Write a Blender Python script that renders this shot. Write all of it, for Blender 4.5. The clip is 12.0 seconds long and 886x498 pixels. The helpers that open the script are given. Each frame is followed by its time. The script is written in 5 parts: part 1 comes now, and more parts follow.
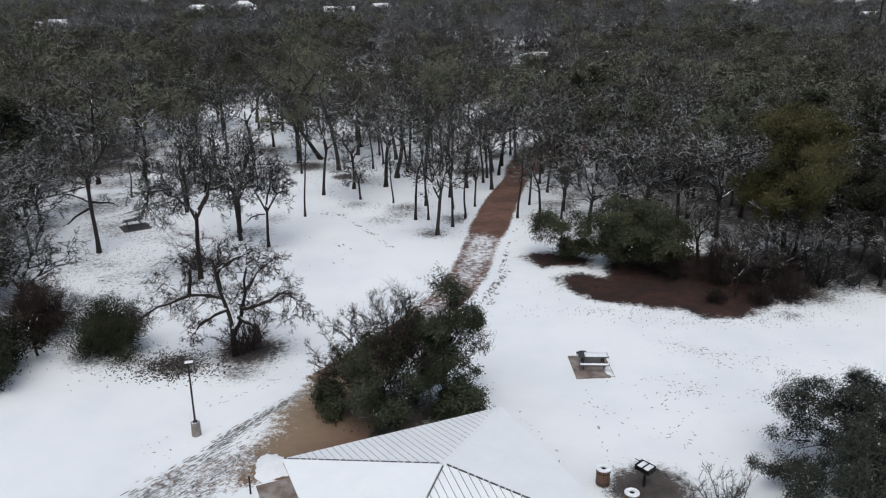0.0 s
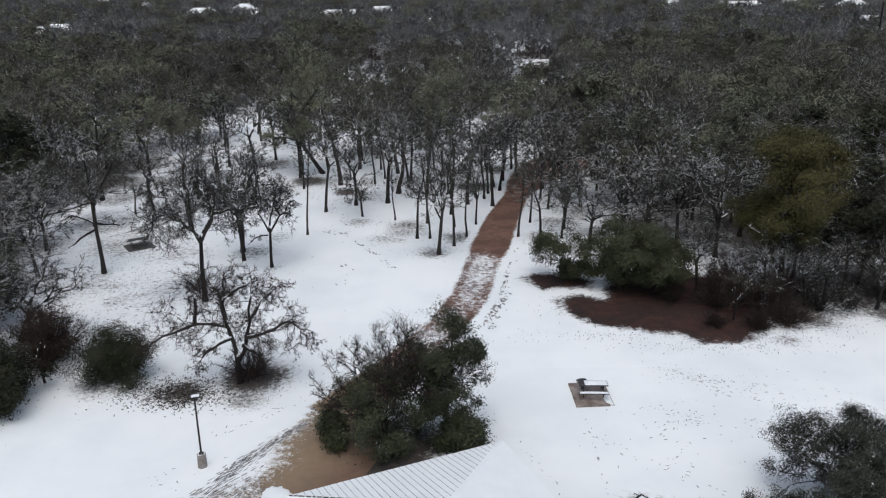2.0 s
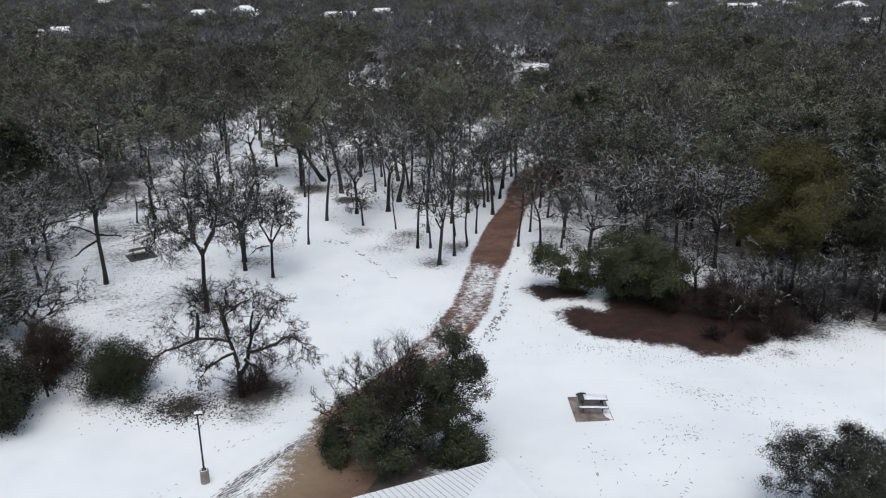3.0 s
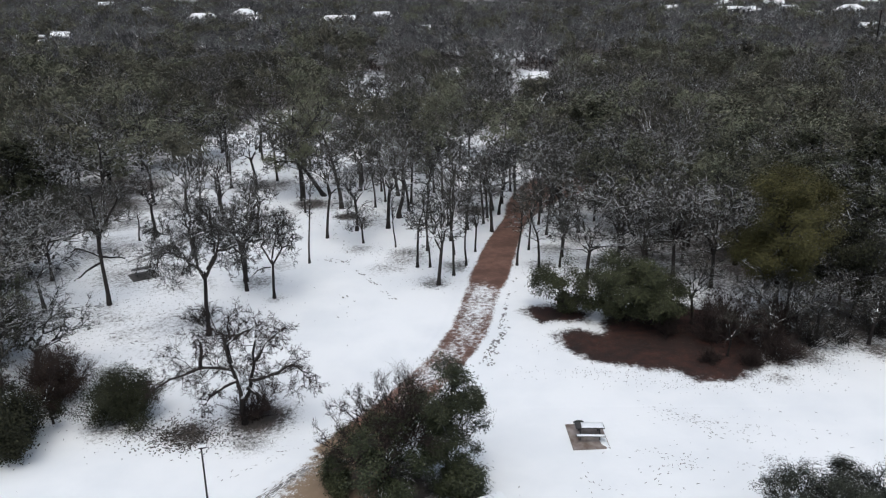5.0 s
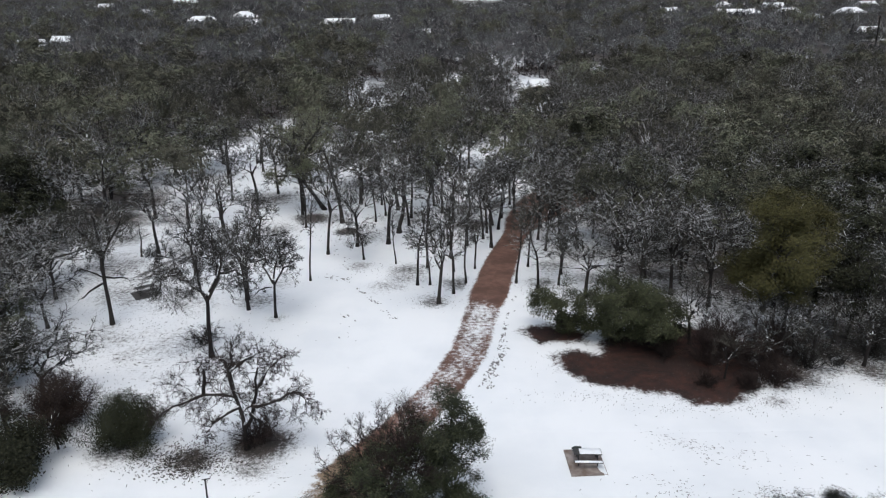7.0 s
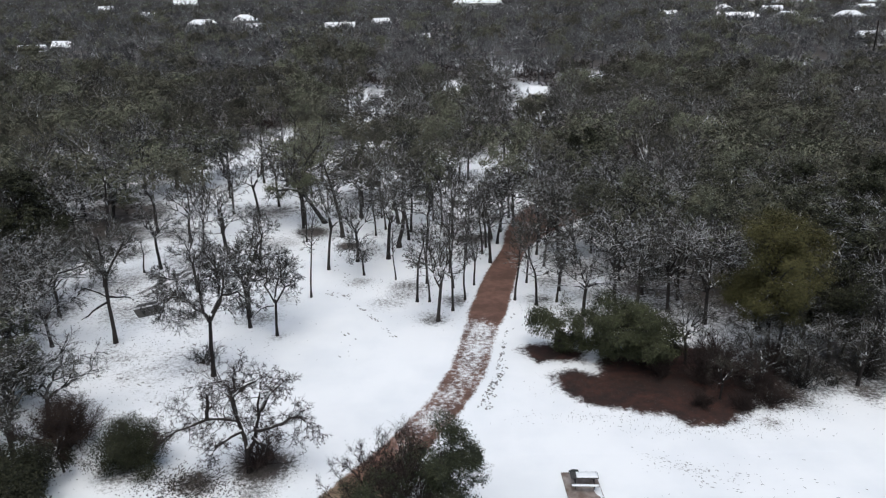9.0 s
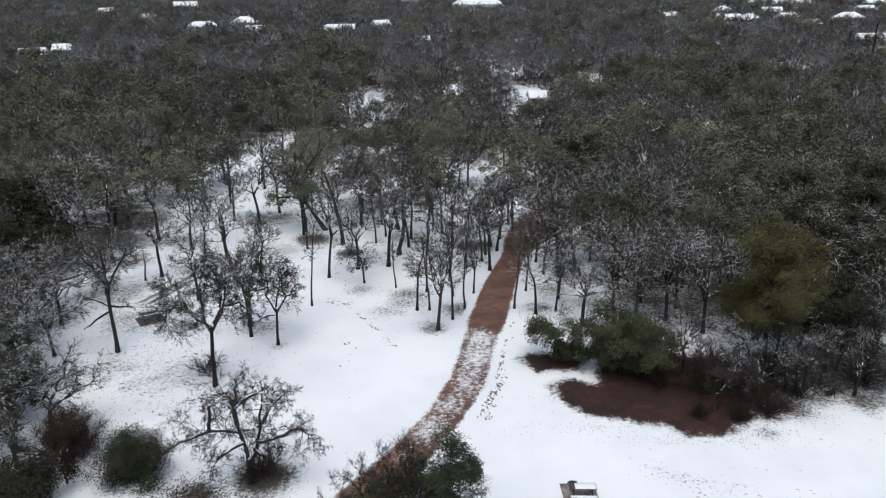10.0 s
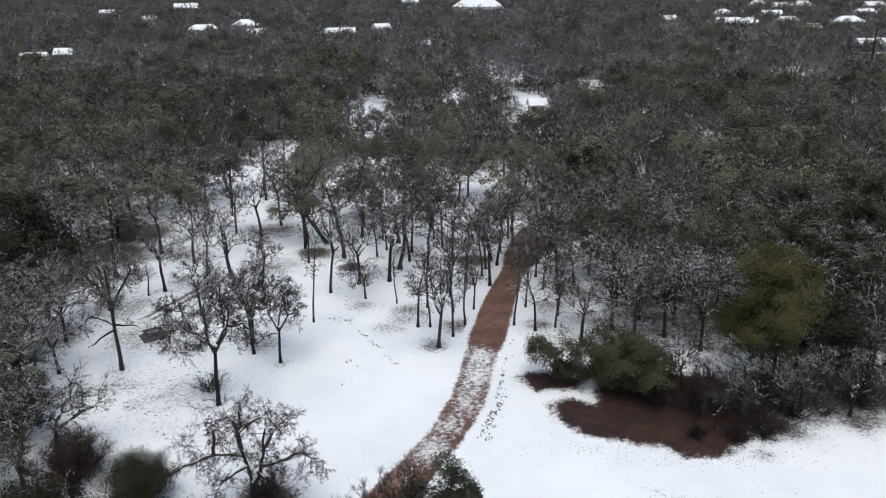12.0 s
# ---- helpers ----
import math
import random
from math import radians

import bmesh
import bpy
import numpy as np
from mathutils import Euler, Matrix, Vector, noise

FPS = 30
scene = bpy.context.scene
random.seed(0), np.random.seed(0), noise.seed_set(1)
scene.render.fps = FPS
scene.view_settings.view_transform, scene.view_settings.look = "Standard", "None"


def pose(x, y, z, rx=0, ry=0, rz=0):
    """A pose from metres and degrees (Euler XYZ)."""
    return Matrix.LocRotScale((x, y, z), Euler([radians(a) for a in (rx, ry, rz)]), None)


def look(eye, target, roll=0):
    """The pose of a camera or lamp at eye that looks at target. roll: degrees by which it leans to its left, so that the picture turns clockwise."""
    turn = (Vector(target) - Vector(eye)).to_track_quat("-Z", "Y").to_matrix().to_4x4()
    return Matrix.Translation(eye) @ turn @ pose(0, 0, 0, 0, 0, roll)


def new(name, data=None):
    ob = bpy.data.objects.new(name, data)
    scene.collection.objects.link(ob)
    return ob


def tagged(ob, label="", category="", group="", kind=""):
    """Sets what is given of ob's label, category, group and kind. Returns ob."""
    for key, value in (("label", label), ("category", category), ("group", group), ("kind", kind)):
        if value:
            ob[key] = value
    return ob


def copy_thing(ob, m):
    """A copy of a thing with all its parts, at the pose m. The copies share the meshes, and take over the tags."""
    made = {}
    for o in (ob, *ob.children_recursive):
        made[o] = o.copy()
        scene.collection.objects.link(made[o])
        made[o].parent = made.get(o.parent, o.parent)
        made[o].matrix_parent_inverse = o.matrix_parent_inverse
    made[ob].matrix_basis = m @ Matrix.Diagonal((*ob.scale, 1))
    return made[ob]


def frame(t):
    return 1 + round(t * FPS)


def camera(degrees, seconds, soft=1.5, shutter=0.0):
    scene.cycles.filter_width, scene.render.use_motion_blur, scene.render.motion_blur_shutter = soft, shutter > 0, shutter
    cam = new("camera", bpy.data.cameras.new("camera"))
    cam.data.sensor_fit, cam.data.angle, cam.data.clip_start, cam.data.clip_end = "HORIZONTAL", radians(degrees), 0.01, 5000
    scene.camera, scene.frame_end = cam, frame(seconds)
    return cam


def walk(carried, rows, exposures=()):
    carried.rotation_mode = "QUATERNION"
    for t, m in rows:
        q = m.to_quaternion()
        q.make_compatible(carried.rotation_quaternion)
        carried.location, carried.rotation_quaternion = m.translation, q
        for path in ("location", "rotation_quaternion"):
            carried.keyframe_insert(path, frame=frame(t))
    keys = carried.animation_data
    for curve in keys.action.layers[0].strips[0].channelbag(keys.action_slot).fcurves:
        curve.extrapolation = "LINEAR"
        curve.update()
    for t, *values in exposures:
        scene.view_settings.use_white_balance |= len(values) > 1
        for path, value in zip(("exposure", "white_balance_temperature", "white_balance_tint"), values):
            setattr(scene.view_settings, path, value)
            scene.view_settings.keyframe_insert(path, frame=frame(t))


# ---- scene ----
# camera: a drone that climbs straight up, looking ahead and down
cam = camera(58.5, 12.0, soft=1.2)
ROWS = [
    (0, -0.000, 0.000, 23.000, -18.981, 0.389, -0.000),
    (0.5, -0.011, 0.006, 23.502, -18.990, 0.405, 0.004),
    (1, -0.019, 0.005, 24.008, -18.998, 0.418, 0.015),
    (1.5, -0.036, -0.012, 24.502, -19.009, 0.428, 0.036),
    (2, -0.046, -0.037, 25.009, -19.007, 0.429, 0.049),
    (2.5, -0.064, -0.058, 25.524, -18.998, 0.425, 0.056),
    (3, -0.070, -0.087, 26.037, -18.992, 0.424, 0.053),
    (5, -0.044, -0.196, 28.150, -18.997, 0.439, 0.017),
    (5.5, -0.053, -0.207, 28.663, -19.004, 0.441, 0.009),
    (6, -0.058, -0.212, 29.157, -19.014, 0.441, 0.007),
    (6.5, -0.052, -0.211, 29.661, -19.022, 0.442, 0.007),
    (7, -0.031, -0.228, 30.163, -19.027, 0.444, 0.006),
    (9, 0.034, -0.503, 32.137, -19.010, 0.473, -0.014),
    (9.5, 0.047, -0.595, 32.640, -19.002, 0.476, -0.029),
    (10, 0.044, -0.691, 33.145, -18.995, 0.476, -0.025),
    (10.5, 0.039, -0.768, 33.650, -18.985, 0.468, -0.019),
    (11, 0.028, -0.823, 34.143, -18.983, 0.451, -0.013),
    (11.5, 0.017, -0.862, 34.642, -18.981, 0.431, -0.010),
    (12, -0.002, -0.898, 35.143, -18.981, 0.412, -0.005),
]
walk(cam, [(t, pose(x, y, z, 90 + pitch, roll, yaw)) for t, x, y, z, pitch, roll, yaw in ROWS],
     [(0, -0.07, 6150, 4), (3, 0.02, 6150, 4), (6, 0.09, 6150, 4), (9, 0.15, 6150, 4), (12, 0.18, 6150, 4)])

# ---- light: an overcast winter sky ----
SUN_EL, SUN_AZ = radians(70), radians(190)
world = bpy.data.worlds.new("overcast_sky")
scene.world = world
world.use_nodes = True
wn, wl = world.node_tree.nodes, world.node_tree.links
sky = wn.new("ShaderNodeTexSky")
sky.sky_type, sky.sun_disc = "NISHITA", False
sky.sun_elevation, sky.sun_rotation = SUN_EL, SUN_AZ
sky.air_density, sky.dust_density, sky.ozone_density = 1.0, 6.0, 1.0
grey = wn.new("ShaderNodeHueSaturation")
grey.inputs["Saturation"].default_value = 0.85
wl.new(sky.outputs[0], grey.inputs["Color"])
wl.new(grey.outputs[0], wn["Background"].inputs["Color"])
wn["Background"].inputs["Strength"].default_value = 0.12
sun_data = bpy.data.lights.new("sun", "SUN")
sun_data.energy, sun_data.angle, sun_data.color = 0.55, radians(80), (0.97, 0.98, 1.0)
sun_ob = new("sun", sun_data)
sun_ob.matrix_world = look((0, 0, 60), (-math.sin(SUN_AZ) * 10, -math.cos(SUN_AZ) * 10, 60 - 10 * math.tan(SUN_EL)))


# ---- materials ----
def nodes_of(name):
    m = bpy.data.materials.new(name)
    m.use_nodes = True
    n, l = m.node_tree.nodes, m.node_tree.links
    return m, n, l, n["Principled BSDF"]


def noise_node(n, l, scale, detail=3.0, vec=None, rough=0.55):
    t = n.new("ShaderNodeTexNoise")
    t.inputs["Scale"].default_value, t.inputs["Detail"].default_value = scale, detail
    t.inputs["Roughness"].default_value = rough
    if vec is not None:
        l.new(vec, t.inputs["Vector"])
    return t.outputs["Fac"]


def ramp(n, l, fac, lo, hi, a=0.0, b=1.0):
    r = n.new("ShaderNodeMapRange")
    r.interpolation_type = "SMOOTHSTEP"
    for key, v in (("From Min", lo), ("From Max", hi), ("To Min", a), ("To Max", b)):
        r.inputs[key].default_value = v
    l.new(fac, r.inputs["Value"])
    return r.outputs["Result"]


def mix_rgb(n, l, fac, a, b):
    m = n.new("ShaderNodeMix")
    m.data_type = "RGBA"
    if isinstance(fac, float):
        m.inputs["Factor"].default_value = fac
    else:
        l.new(fac, m.inputs["Factor"])
    for key, v in (("A", a), ("B", b)):
        s = [i for i in m.inputs if i.name == key and i.type == "RGBA"][0]
        if isinstance(v, tuple):
            s.default_value = (*v, 1)
        else:
            l.new(v, s)
    return [o for o in m.outputs if o.type == "RGBA"][0]


def calc(n, l, op, a, b=None):
    m = n.new("ShaderNodeMath")
    m.operation = op
    for i, v in enumerate((a, b)):
        if v is None:
            continue
        if isinstance(v, (int, float)):
            m.inputs[i].default_value = v
        else:
            l.new(v, m.inputs[i])
    return m.outputs[0]


def bump(n, l, bsdf, height, strength, dist):
    b = n.new("ShaderNodeBump")
    b.inputs["Strength"].default_value, b.inputs["Distance"].default_value = strength, dist
    l.new(height, b.inputs["Height"])
    l.new(b.outputs["Normal"], bsdf.inputs["Normal"])


SNOW_A, SNOW_B = (0.86, 0.87, 0.89), (0.78, 0.80, 0.83)


def ground_material(name, soil_a, soil_b, grain=1.0, soft=0.23, clay=None):
    """Thin snow that gives way to soil where the attribute 'bare' is high; clay where 'clay' is."""
    m, n, l, bsdf = nodes_of(name)
    co = n.new("ShaderNodeTexCoord").outputs["Object"]
    at = n.new("ShaderNodeAttribute")
    at.attribute_name = "bare"
    fine = calc(n, l, "ADD", calc(n, l, "MULTIPLY", noise_node(n, l, 3.2 * grain, 7, co, 0.68), 0.6), calc(n, l, "MULTIPLY", noise_node(n, l, 13 * grain, 3, co, 0.6), 0.4))
    patch = noise_node(n, l, 0.45, 4, co)
    edge = calc(n, l, "ADD", at.outputs["Fac"], calc(n, l, "MULTIPLY", calc(n, l, "SUBTRACT", fine, 0.5), 1.7))
    edge = calc(n, l, "ADD", edge, calc(n, l, "MULTIPLY", calc(n, l, "SUBTRACT", patch, 0.5), 0.35))
    edge = calc(n, l, "ADD", edge, calc(n, l, "MULTIPLY", calc(n, l, "SUBTRACT", noise_node(n, l, 0.16, 3, co), 0.5), calc(n, l, "MULTIPLY", at.outputs["Fac"], 0.9)))
    bare = ramp(n, l, edge, 0.5 - soft, 0.5 + soft)
    snow = mix_rgb(n, l, ramp(n, l, noise_node(n, l, 0.13, 5, co), 0.35, 0.7), SNOW_A, SNOW_B)
    speck = ramp(n, l, noise_node(n, l, 9.0, 4, co, 0.7), 0.70, 0.78, 0.0, 0.35)
    snow = mix_rgb(n, l, speck, snow, (0.45, 0.43, 0.41))
    soil = mix_rgb(n, l, ramp(n, l, noise_node(n, l, 1.1, 6, co, 0.65), 0.3, 0.7), soil_a, soil_b)
    soil = mix_rgb(n, l, ramp(n, l, noise_node(n, l, 22, 3, co), 0.35, 0.75, 0.0, 0.5), soil, tuple(0.45 * c for c in soil_a))
    soil = mix_rgb(n, l, ramp(n, l, noise_node(n, l, 0.32, 4, co, 0.6), 0.42, 0.62, 0.0, 0.55), soil, tuple(0.4 * c for c in soil_a))
    if clay:
        own = n.new("ShaderNodeAttribute")
        own.attribute_name = "clay"
        soil = mix_rgb(n, l, own.outputs["Fac"], soil, mix_rgb(n, l, noise_node(n, l, 1.7, 6, co, 0.6), *clay))
    l.new(mix_rgb(n, l, bare, snow, soil), bsdf.inputs["Base Color"])
    l.new(ramp(n, l, bare, 0, 1, 0.6, 0.85), bsdf.inputs["Roughness"])
    h = calc(n, l, "SUBTRACT", calc(n, l, "MULTIPLY", noise_node(n, l, 1.6, 6, co, 0.6), 0.8), bare)
    bump(n, l, bsdf, h, 0.5, 0.06)
    return m


def snowy_material(name, a, b, amount, scale=3.0, rough=0.85, by_island=False, sheen=0.3, stand_tone=False, vary=1.0, cap=1.0):
    """A rough surface with snow caught on the faces that look up. amount 0 to 1."""
    m, n, l, bsdf = nodes_of(name)
    co = n.new("ShaderNodeTexCoord").outputs["Object"]
    geo = n.new("ShaderNodeNewGeometry")
    sep = n.new("ShaderNodeSeparateXYZ")
    l.new(geo.outputs["Normal"], sep.inputs[0])
    nz = noise_node(n, l, scale, 3, co, 0.65)
    tone = calc(n, l, "POWER", geo.outputs["Random Per Island"], 1.6) if by_island else noise_node(n, l, 7, 4, co, 0.7)
    base = mix_rgb(n, l, tone, a, b)
    rnd = n.new("ShaderNodeObjectInfo").outputs["Random"]
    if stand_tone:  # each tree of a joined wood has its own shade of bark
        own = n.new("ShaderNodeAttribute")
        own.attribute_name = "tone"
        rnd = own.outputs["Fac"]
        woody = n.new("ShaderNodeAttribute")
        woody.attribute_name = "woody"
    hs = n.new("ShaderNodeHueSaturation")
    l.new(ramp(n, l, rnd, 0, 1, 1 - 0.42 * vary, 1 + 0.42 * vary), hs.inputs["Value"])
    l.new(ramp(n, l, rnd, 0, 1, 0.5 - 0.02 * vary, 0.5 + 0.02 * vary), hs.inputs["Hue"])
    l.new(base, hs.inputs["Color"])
    up = calc(n, l, "ADD", sep.outputs["Z"], calc(n, l, "MULTIPLY", calc(n, l, "SUBTRACT", nz, 0.5), 1.6))
    lo = 1.15 - amount
    snow = ramp(n, l, up, lo, lo + 0.25, 0.0, cap)
    if stand_tone:
        snow = calc(n, l, "MULTIPLY", snow, calc(n, l, "ADD", calc(n, l, "MULTIPLY", woody.outputs["Fac"], 0.9), 0.35))
    l.new(mix_rgb(n, l, snow, hs.outputs[0], SNOW_A), bsdf.inputs["Base Color"])
    bsdf.inputs["Roughness"].default_value = rough
    bsdf.inputs["Specular IOR Level"].default_value = sheen
    return m


def plain_material(name, a, b, scale=4.0, rough=0.7, metal=0.0, relief=0.0):
    m, n, l, bsdf = nodes_of(name)
    co = n.new("ShaderNodeTexCoord").outputs["Object"]
    f = ramp(n, l, noise_node(n, l, scale, 6, co, 0.65), 0.3, 0.7)
    l.new(mix_rgb(n, l, f, a, b), bsdf.inputs["Base Color"])
    l.new(ramp(n, l, noise_node(n, l, scale * 4, 3, co), 0.3, 0.7, rough - 0.1, min(1.0, rough + 0.1)), bsdf.inputs["Roughness"])
    bsdf.inputs["Metallic"].default_value = metal
    if relief:
        bump(n, l, bsdf, f, 0.6, relief)
    return m


M_GROUND = ground_material("snowy_ground", (0.055, 0.046, 0.042), (0.115, 0.095, 0.084))
M_PATH = ground_material("granite_gravel", (0.140, 0.070, 0.050), (0.205, 0.112, 0.083), 0.8, 0.17, ((0.175, 0.118, 0.075), (0.275, 0.205, 0.142)))
M_MULCH = ground_material("bark_mulch", (0.015, 0.0055, 0.0038), (0.062, 0.0200, 0.0115), 1.1, 0.22)
M_SNOW = plain_material("snow", SNOW_A, SNOW_B, 1.5, 0.6, 0.0, 0.02)
M_SNOW_FRESH = plain_material("fresh_snow", (0.87, 0.88, 0.90), (0.83, 0.845, 0.87), 0.8, 0.6, 0.0, 0.01)
M_BARK = snowy_material("bark", (0.016, 0.013, 0.012), (0.034, 0.028, 0.026), 0.38, 1.2)
M_TWIG = snowy_material("twig_bark", (0.018, 0.016, 0.014), (0.062, 0.058, 0.050), 0.40, 0.5, 0.85, True, 0.3, False, 1.0, 0.5)
M_TWIG_SNOWY = snowy_material("snow_lined_twig", (0.021, 0.0185, 0.016), (0.060, 0.055, 0.048), 0.52, 0.8, 0.85, True, 0.3, False, 1.0, 0.42)
M_BARK_SNOWY = snowy_material("snow_lined_bark", (0.016, 0.013, 0.012), (0.034, 0.028, 0.026), 0.48, 1.2)
M_BRUSH = snowy_material("brown_twig_bark", (0.014, 0.009, 0.008), (0.046, 0.031, 0.027), 0.02, 0.5, 0.85, True, 0.3, False, 0.3)
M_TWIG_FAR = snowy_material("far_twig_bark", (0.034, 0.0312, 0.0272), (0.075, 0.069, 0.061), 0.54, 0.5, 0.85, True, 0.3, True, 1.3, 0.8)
# distance haze put into the twig colour: paler and bluer, snow on top
M_TWIG_HAZY = snowy_material("hazy_snowy_twig_bark", (0.074, 0.072, 0.073), (0.134, 0.131, 0.134), 0.46, 0.2, 0.85, True, 0.3, True, 1.4, 0.8)
M_LEAF_FAR = snowy_material("far_oak_leaf", (0.086, 0.0835, 0.061), (0.126, 0.122, 0.091), 0.14, 0.2, 0.75, True, 0.3, True, 1.2, 0.6)
M_LEAF_DARK = snowy_material("glossy_dark_leaf", (0.019, 0.024, 0.011), (0.062, 0.069, 0.032), 0.0, 1.5, 0.55, True, 0.3, False, 0.3)
M_LEAF_OAK = snowy_material("oak_leaf", (0.082, 0.084, 0.056), (0.128, 0.130, 0.090), 0.12, 0.5, 0.75, True, 0.3, False, 0.8, 0.4)
M_LEAF_PALE = snowy_material("pale_oak_leaf", (0.135, 0.138, 0.088), (0.205, 0.208, 0.138), 0.06, 2.0, 0.75, True, 0.3, False, 0.1)
M_LEAF_GREEN = snowy_material("green_leaf", (0.026, 0.029, 0.012), (0.072, 0.076, 0.035), 0.0, 1.0, 0.7, True, 0.3, False, 0.2)
M_LEAF_JUNIPER = snowy_material("juniper_leaf", (0.016, 0.017, 0.009), (0.038, 0.040, 0.020), -0.06, 2.0, 0.8, True, 0.25, False, 0.4)
M_LEAF_BROWN = snowy_material("withered_leaf", (0.018, 0.011, 0.008), (0.052, 0.033, 0.024), -0.1, 2.0, 0.8, True, 0.3, False, 0.2)
M_LEAF_OLIVE = snowy_material("yellow_green_leaf", (0.050, 0.047, 0.014), (0.094, 0.085, 0.027), -0.15, 2.0, 0.75, True, 0.3, False, 0.1)
M_LEAF_GREY = snowy_material("frosted_leaf", (0.018, 0.021, 0.014), (0.066, 0.071, 0.052), 0.08, 2.0, 0.75, True, 0.3, False, 0.2)
M_LEAF_DRY = snowy_material("dry_oak_leaf", (0.030, 0.029, 0.022), (0.078, 0.074, 0.058), 0.10, 0.8, 0.8, True, 0.3, False, 0.5)
M_CLOTH = plain_material("dark_green_cloth", (0.012, 0.018, 0.015), (0.035, 0.045, 0.038), 5, 0.8, 0, 0.01)
M_STEEL = plain_material("black_steel", (0.012, 0.012, 0.013), (0.03, 0.03, 0.03), 9, 0.5, 0.3)
M_ROOF = plain_material("roof_sheet", (0.30, 0.31, 0.32), (0.38, 0.39, 0.40), 3, 0.45, 0.6)
M_TRIM = plain_material("dark_trim", (0.05, 0.05, 0.055), (0.09, 0.09, 0.09), 5, 0.6)
M_CONCRETE = plain_material("concrete", (0.20, 0.17, 0.15), (0.32, 0.29, 0.27), 2.5, 0.85, 0, 0.004)
M_WETSLAB = plain_material("wet_slab", (0.12, 0.08, 0.06), (0.34, 0.30, 0.28), 1.1, 0.7, 0, 0.004)
M_OLDSLAB = plain_material("dark_slab", (0.045, 0.043, 0.041), (0.09, 0.085, 0.082), 2.0, 0.8, 0, 0.004)
M_WOOD = plain_material("weathered_slat", (0.13, 0.075, 0.05), (0.22, 0.13, 0.09), 6, 0.75, 0, 0.003)
M_BENCH = plain_material("dark_plank", (0.025, 0.025, 0.027), (0.06, 0.055, 0.05), 8, 0.6)
M_ROOFSNOW = plain_material("half_melted_snow", (0.74, 0.75, 0.77), (0.87, 0.88, 0.90), 0.5, 0.7)
M_WALL = plain_material("house_wall", (0.30, 0.27, 0.24), (0.42, 0.39, 0.36), 0.6, 0.85)
M_WALL_B = plain_material("pale_siding", (0.5, 0.5, 0.5), (0.62, 0.61, 0.60), 0.6, 0.8)
M_PANE = plain_material("window_pane", (0.02, 0.025, 0.03), (0.05, 0.055, 0.06), 0.4, 0.15)
M_PRINT = plain_material("trodden_snow", (0.09, 0.085, 0.083), (0.34, 0.335, 0.34), 3.0, 0.85)
M_LITTER = plain_material("dead_leaf", (0.022, 0.02, 0.019), (0.085, 0.07, 0.058), 2.0, 0.85)


# ---- building helpers ----
def mesh_of(name, verts, faces, material, smooth=False):
    me = bpy.data.meshes.new(name)
    me.from_pydata([tuple(v) for v in verts], [], [tuple(f) for f in faces])
    me.materials.append(material)
    if smooth:
        me.polygons.foreach_set("use_smooth", [True] * len(me.polygons))
    me.update()
    return me


def mesh_np(name, verts, tris, material):
    """A triangle mesh from two arrays."""
    me = bpy.data.meshes.new(name)
    me.vertices.add(len(verts))
    me.vertices.foreach_set("co", np.ascontiguousarray(verts, dtype=np.float32).ravel())
    me.loops.add(len(tris) * 3)
    me.polygons.add(len(tris))
    me.polygons.foreach_set("loop_start", np.arange(0, len(tris) * 3, 3, dtype=np.int32))
    me.loops.foreach_set("vertex_index", np.ascontiguousarray(tris, dtype=np.int32).ravel())
    me.materials.append(material)
    me.update(calc_edges=True)
    me.validate()
    return me


def thing(name, label, category, group="", kind=""):
    return tagged(new(name), label, category, group, kind)


def attach(name, me, parent, label="", at=None):
    ob = new(name, me)
    ob.parent = parent
    if at is not None:
        ob.matrix_basis = at
    return tagged(ob, label)


def part(name, bm, material, parent, label="", at=None):
    me = bpy.data.meshes.new(name)
    bm.to_mesh(me)
    bm.free()
    me.materials.append(material)
    return attach(name, me, parent, label, at)


def box(sx, sy, sz, at=(0, 0, 0), bevel=0.0, turn=None):
    """A box, standing on at, with eased edges."""
    bm = bmesh.new()
    bmesh.ops.create_cube(bm, size=1)
    bmesh.ops.scale(bm, vec=(sx, sy, sz), verts=bm.verts)
    if bevel:
        bmesh.ops.bevel(bm, geom=bm.edges[:], offset=bevel, segments=2, affect="EDGES", profile=0.6)
    bmesh.ops.translate(bm, vec=(0, 0, sz / 2), verts=bm.verts)
    if turn is not None:
        bmesh.ops.transform(bm, matrix=turn, verts=bm.verts)
    bmesh.ops.translate(bm, vec=at, verts=bm.verts)
    return bm


def drum(r0, r1, h, at=(0, 0, 0), n=24, bevel=0.0):
    bm = bmesh.new()
    bmesh.ops.create_cone(bm, cap_ends=True, segments=n, radius1=r0, radius2=r1, depth=h)
    if bevel:
        rim = [e for e in bm.edges if abs(e.verts[0].co.z - e.verts[1].co.z) < 1e-6]
        bmesh.ops.bevel(bm, geom=rim, offset=bevel, segments=2, affect="EDGES")
    bmesh.ops.translate(bm, vec=(at[0], at[1], at[2] + h / 2), verts=bm.verts)
    return bm


# ---- the lie of the land ----
def land(x, y):
    """Height of the ground: nearly level, with slight swells."""
    return 0.10 * math.sin(x * 0.11 + 1.3) * math.cos(y * 0.09) + 0.05 * math.sin(x * 0.31 + y * 0.23)


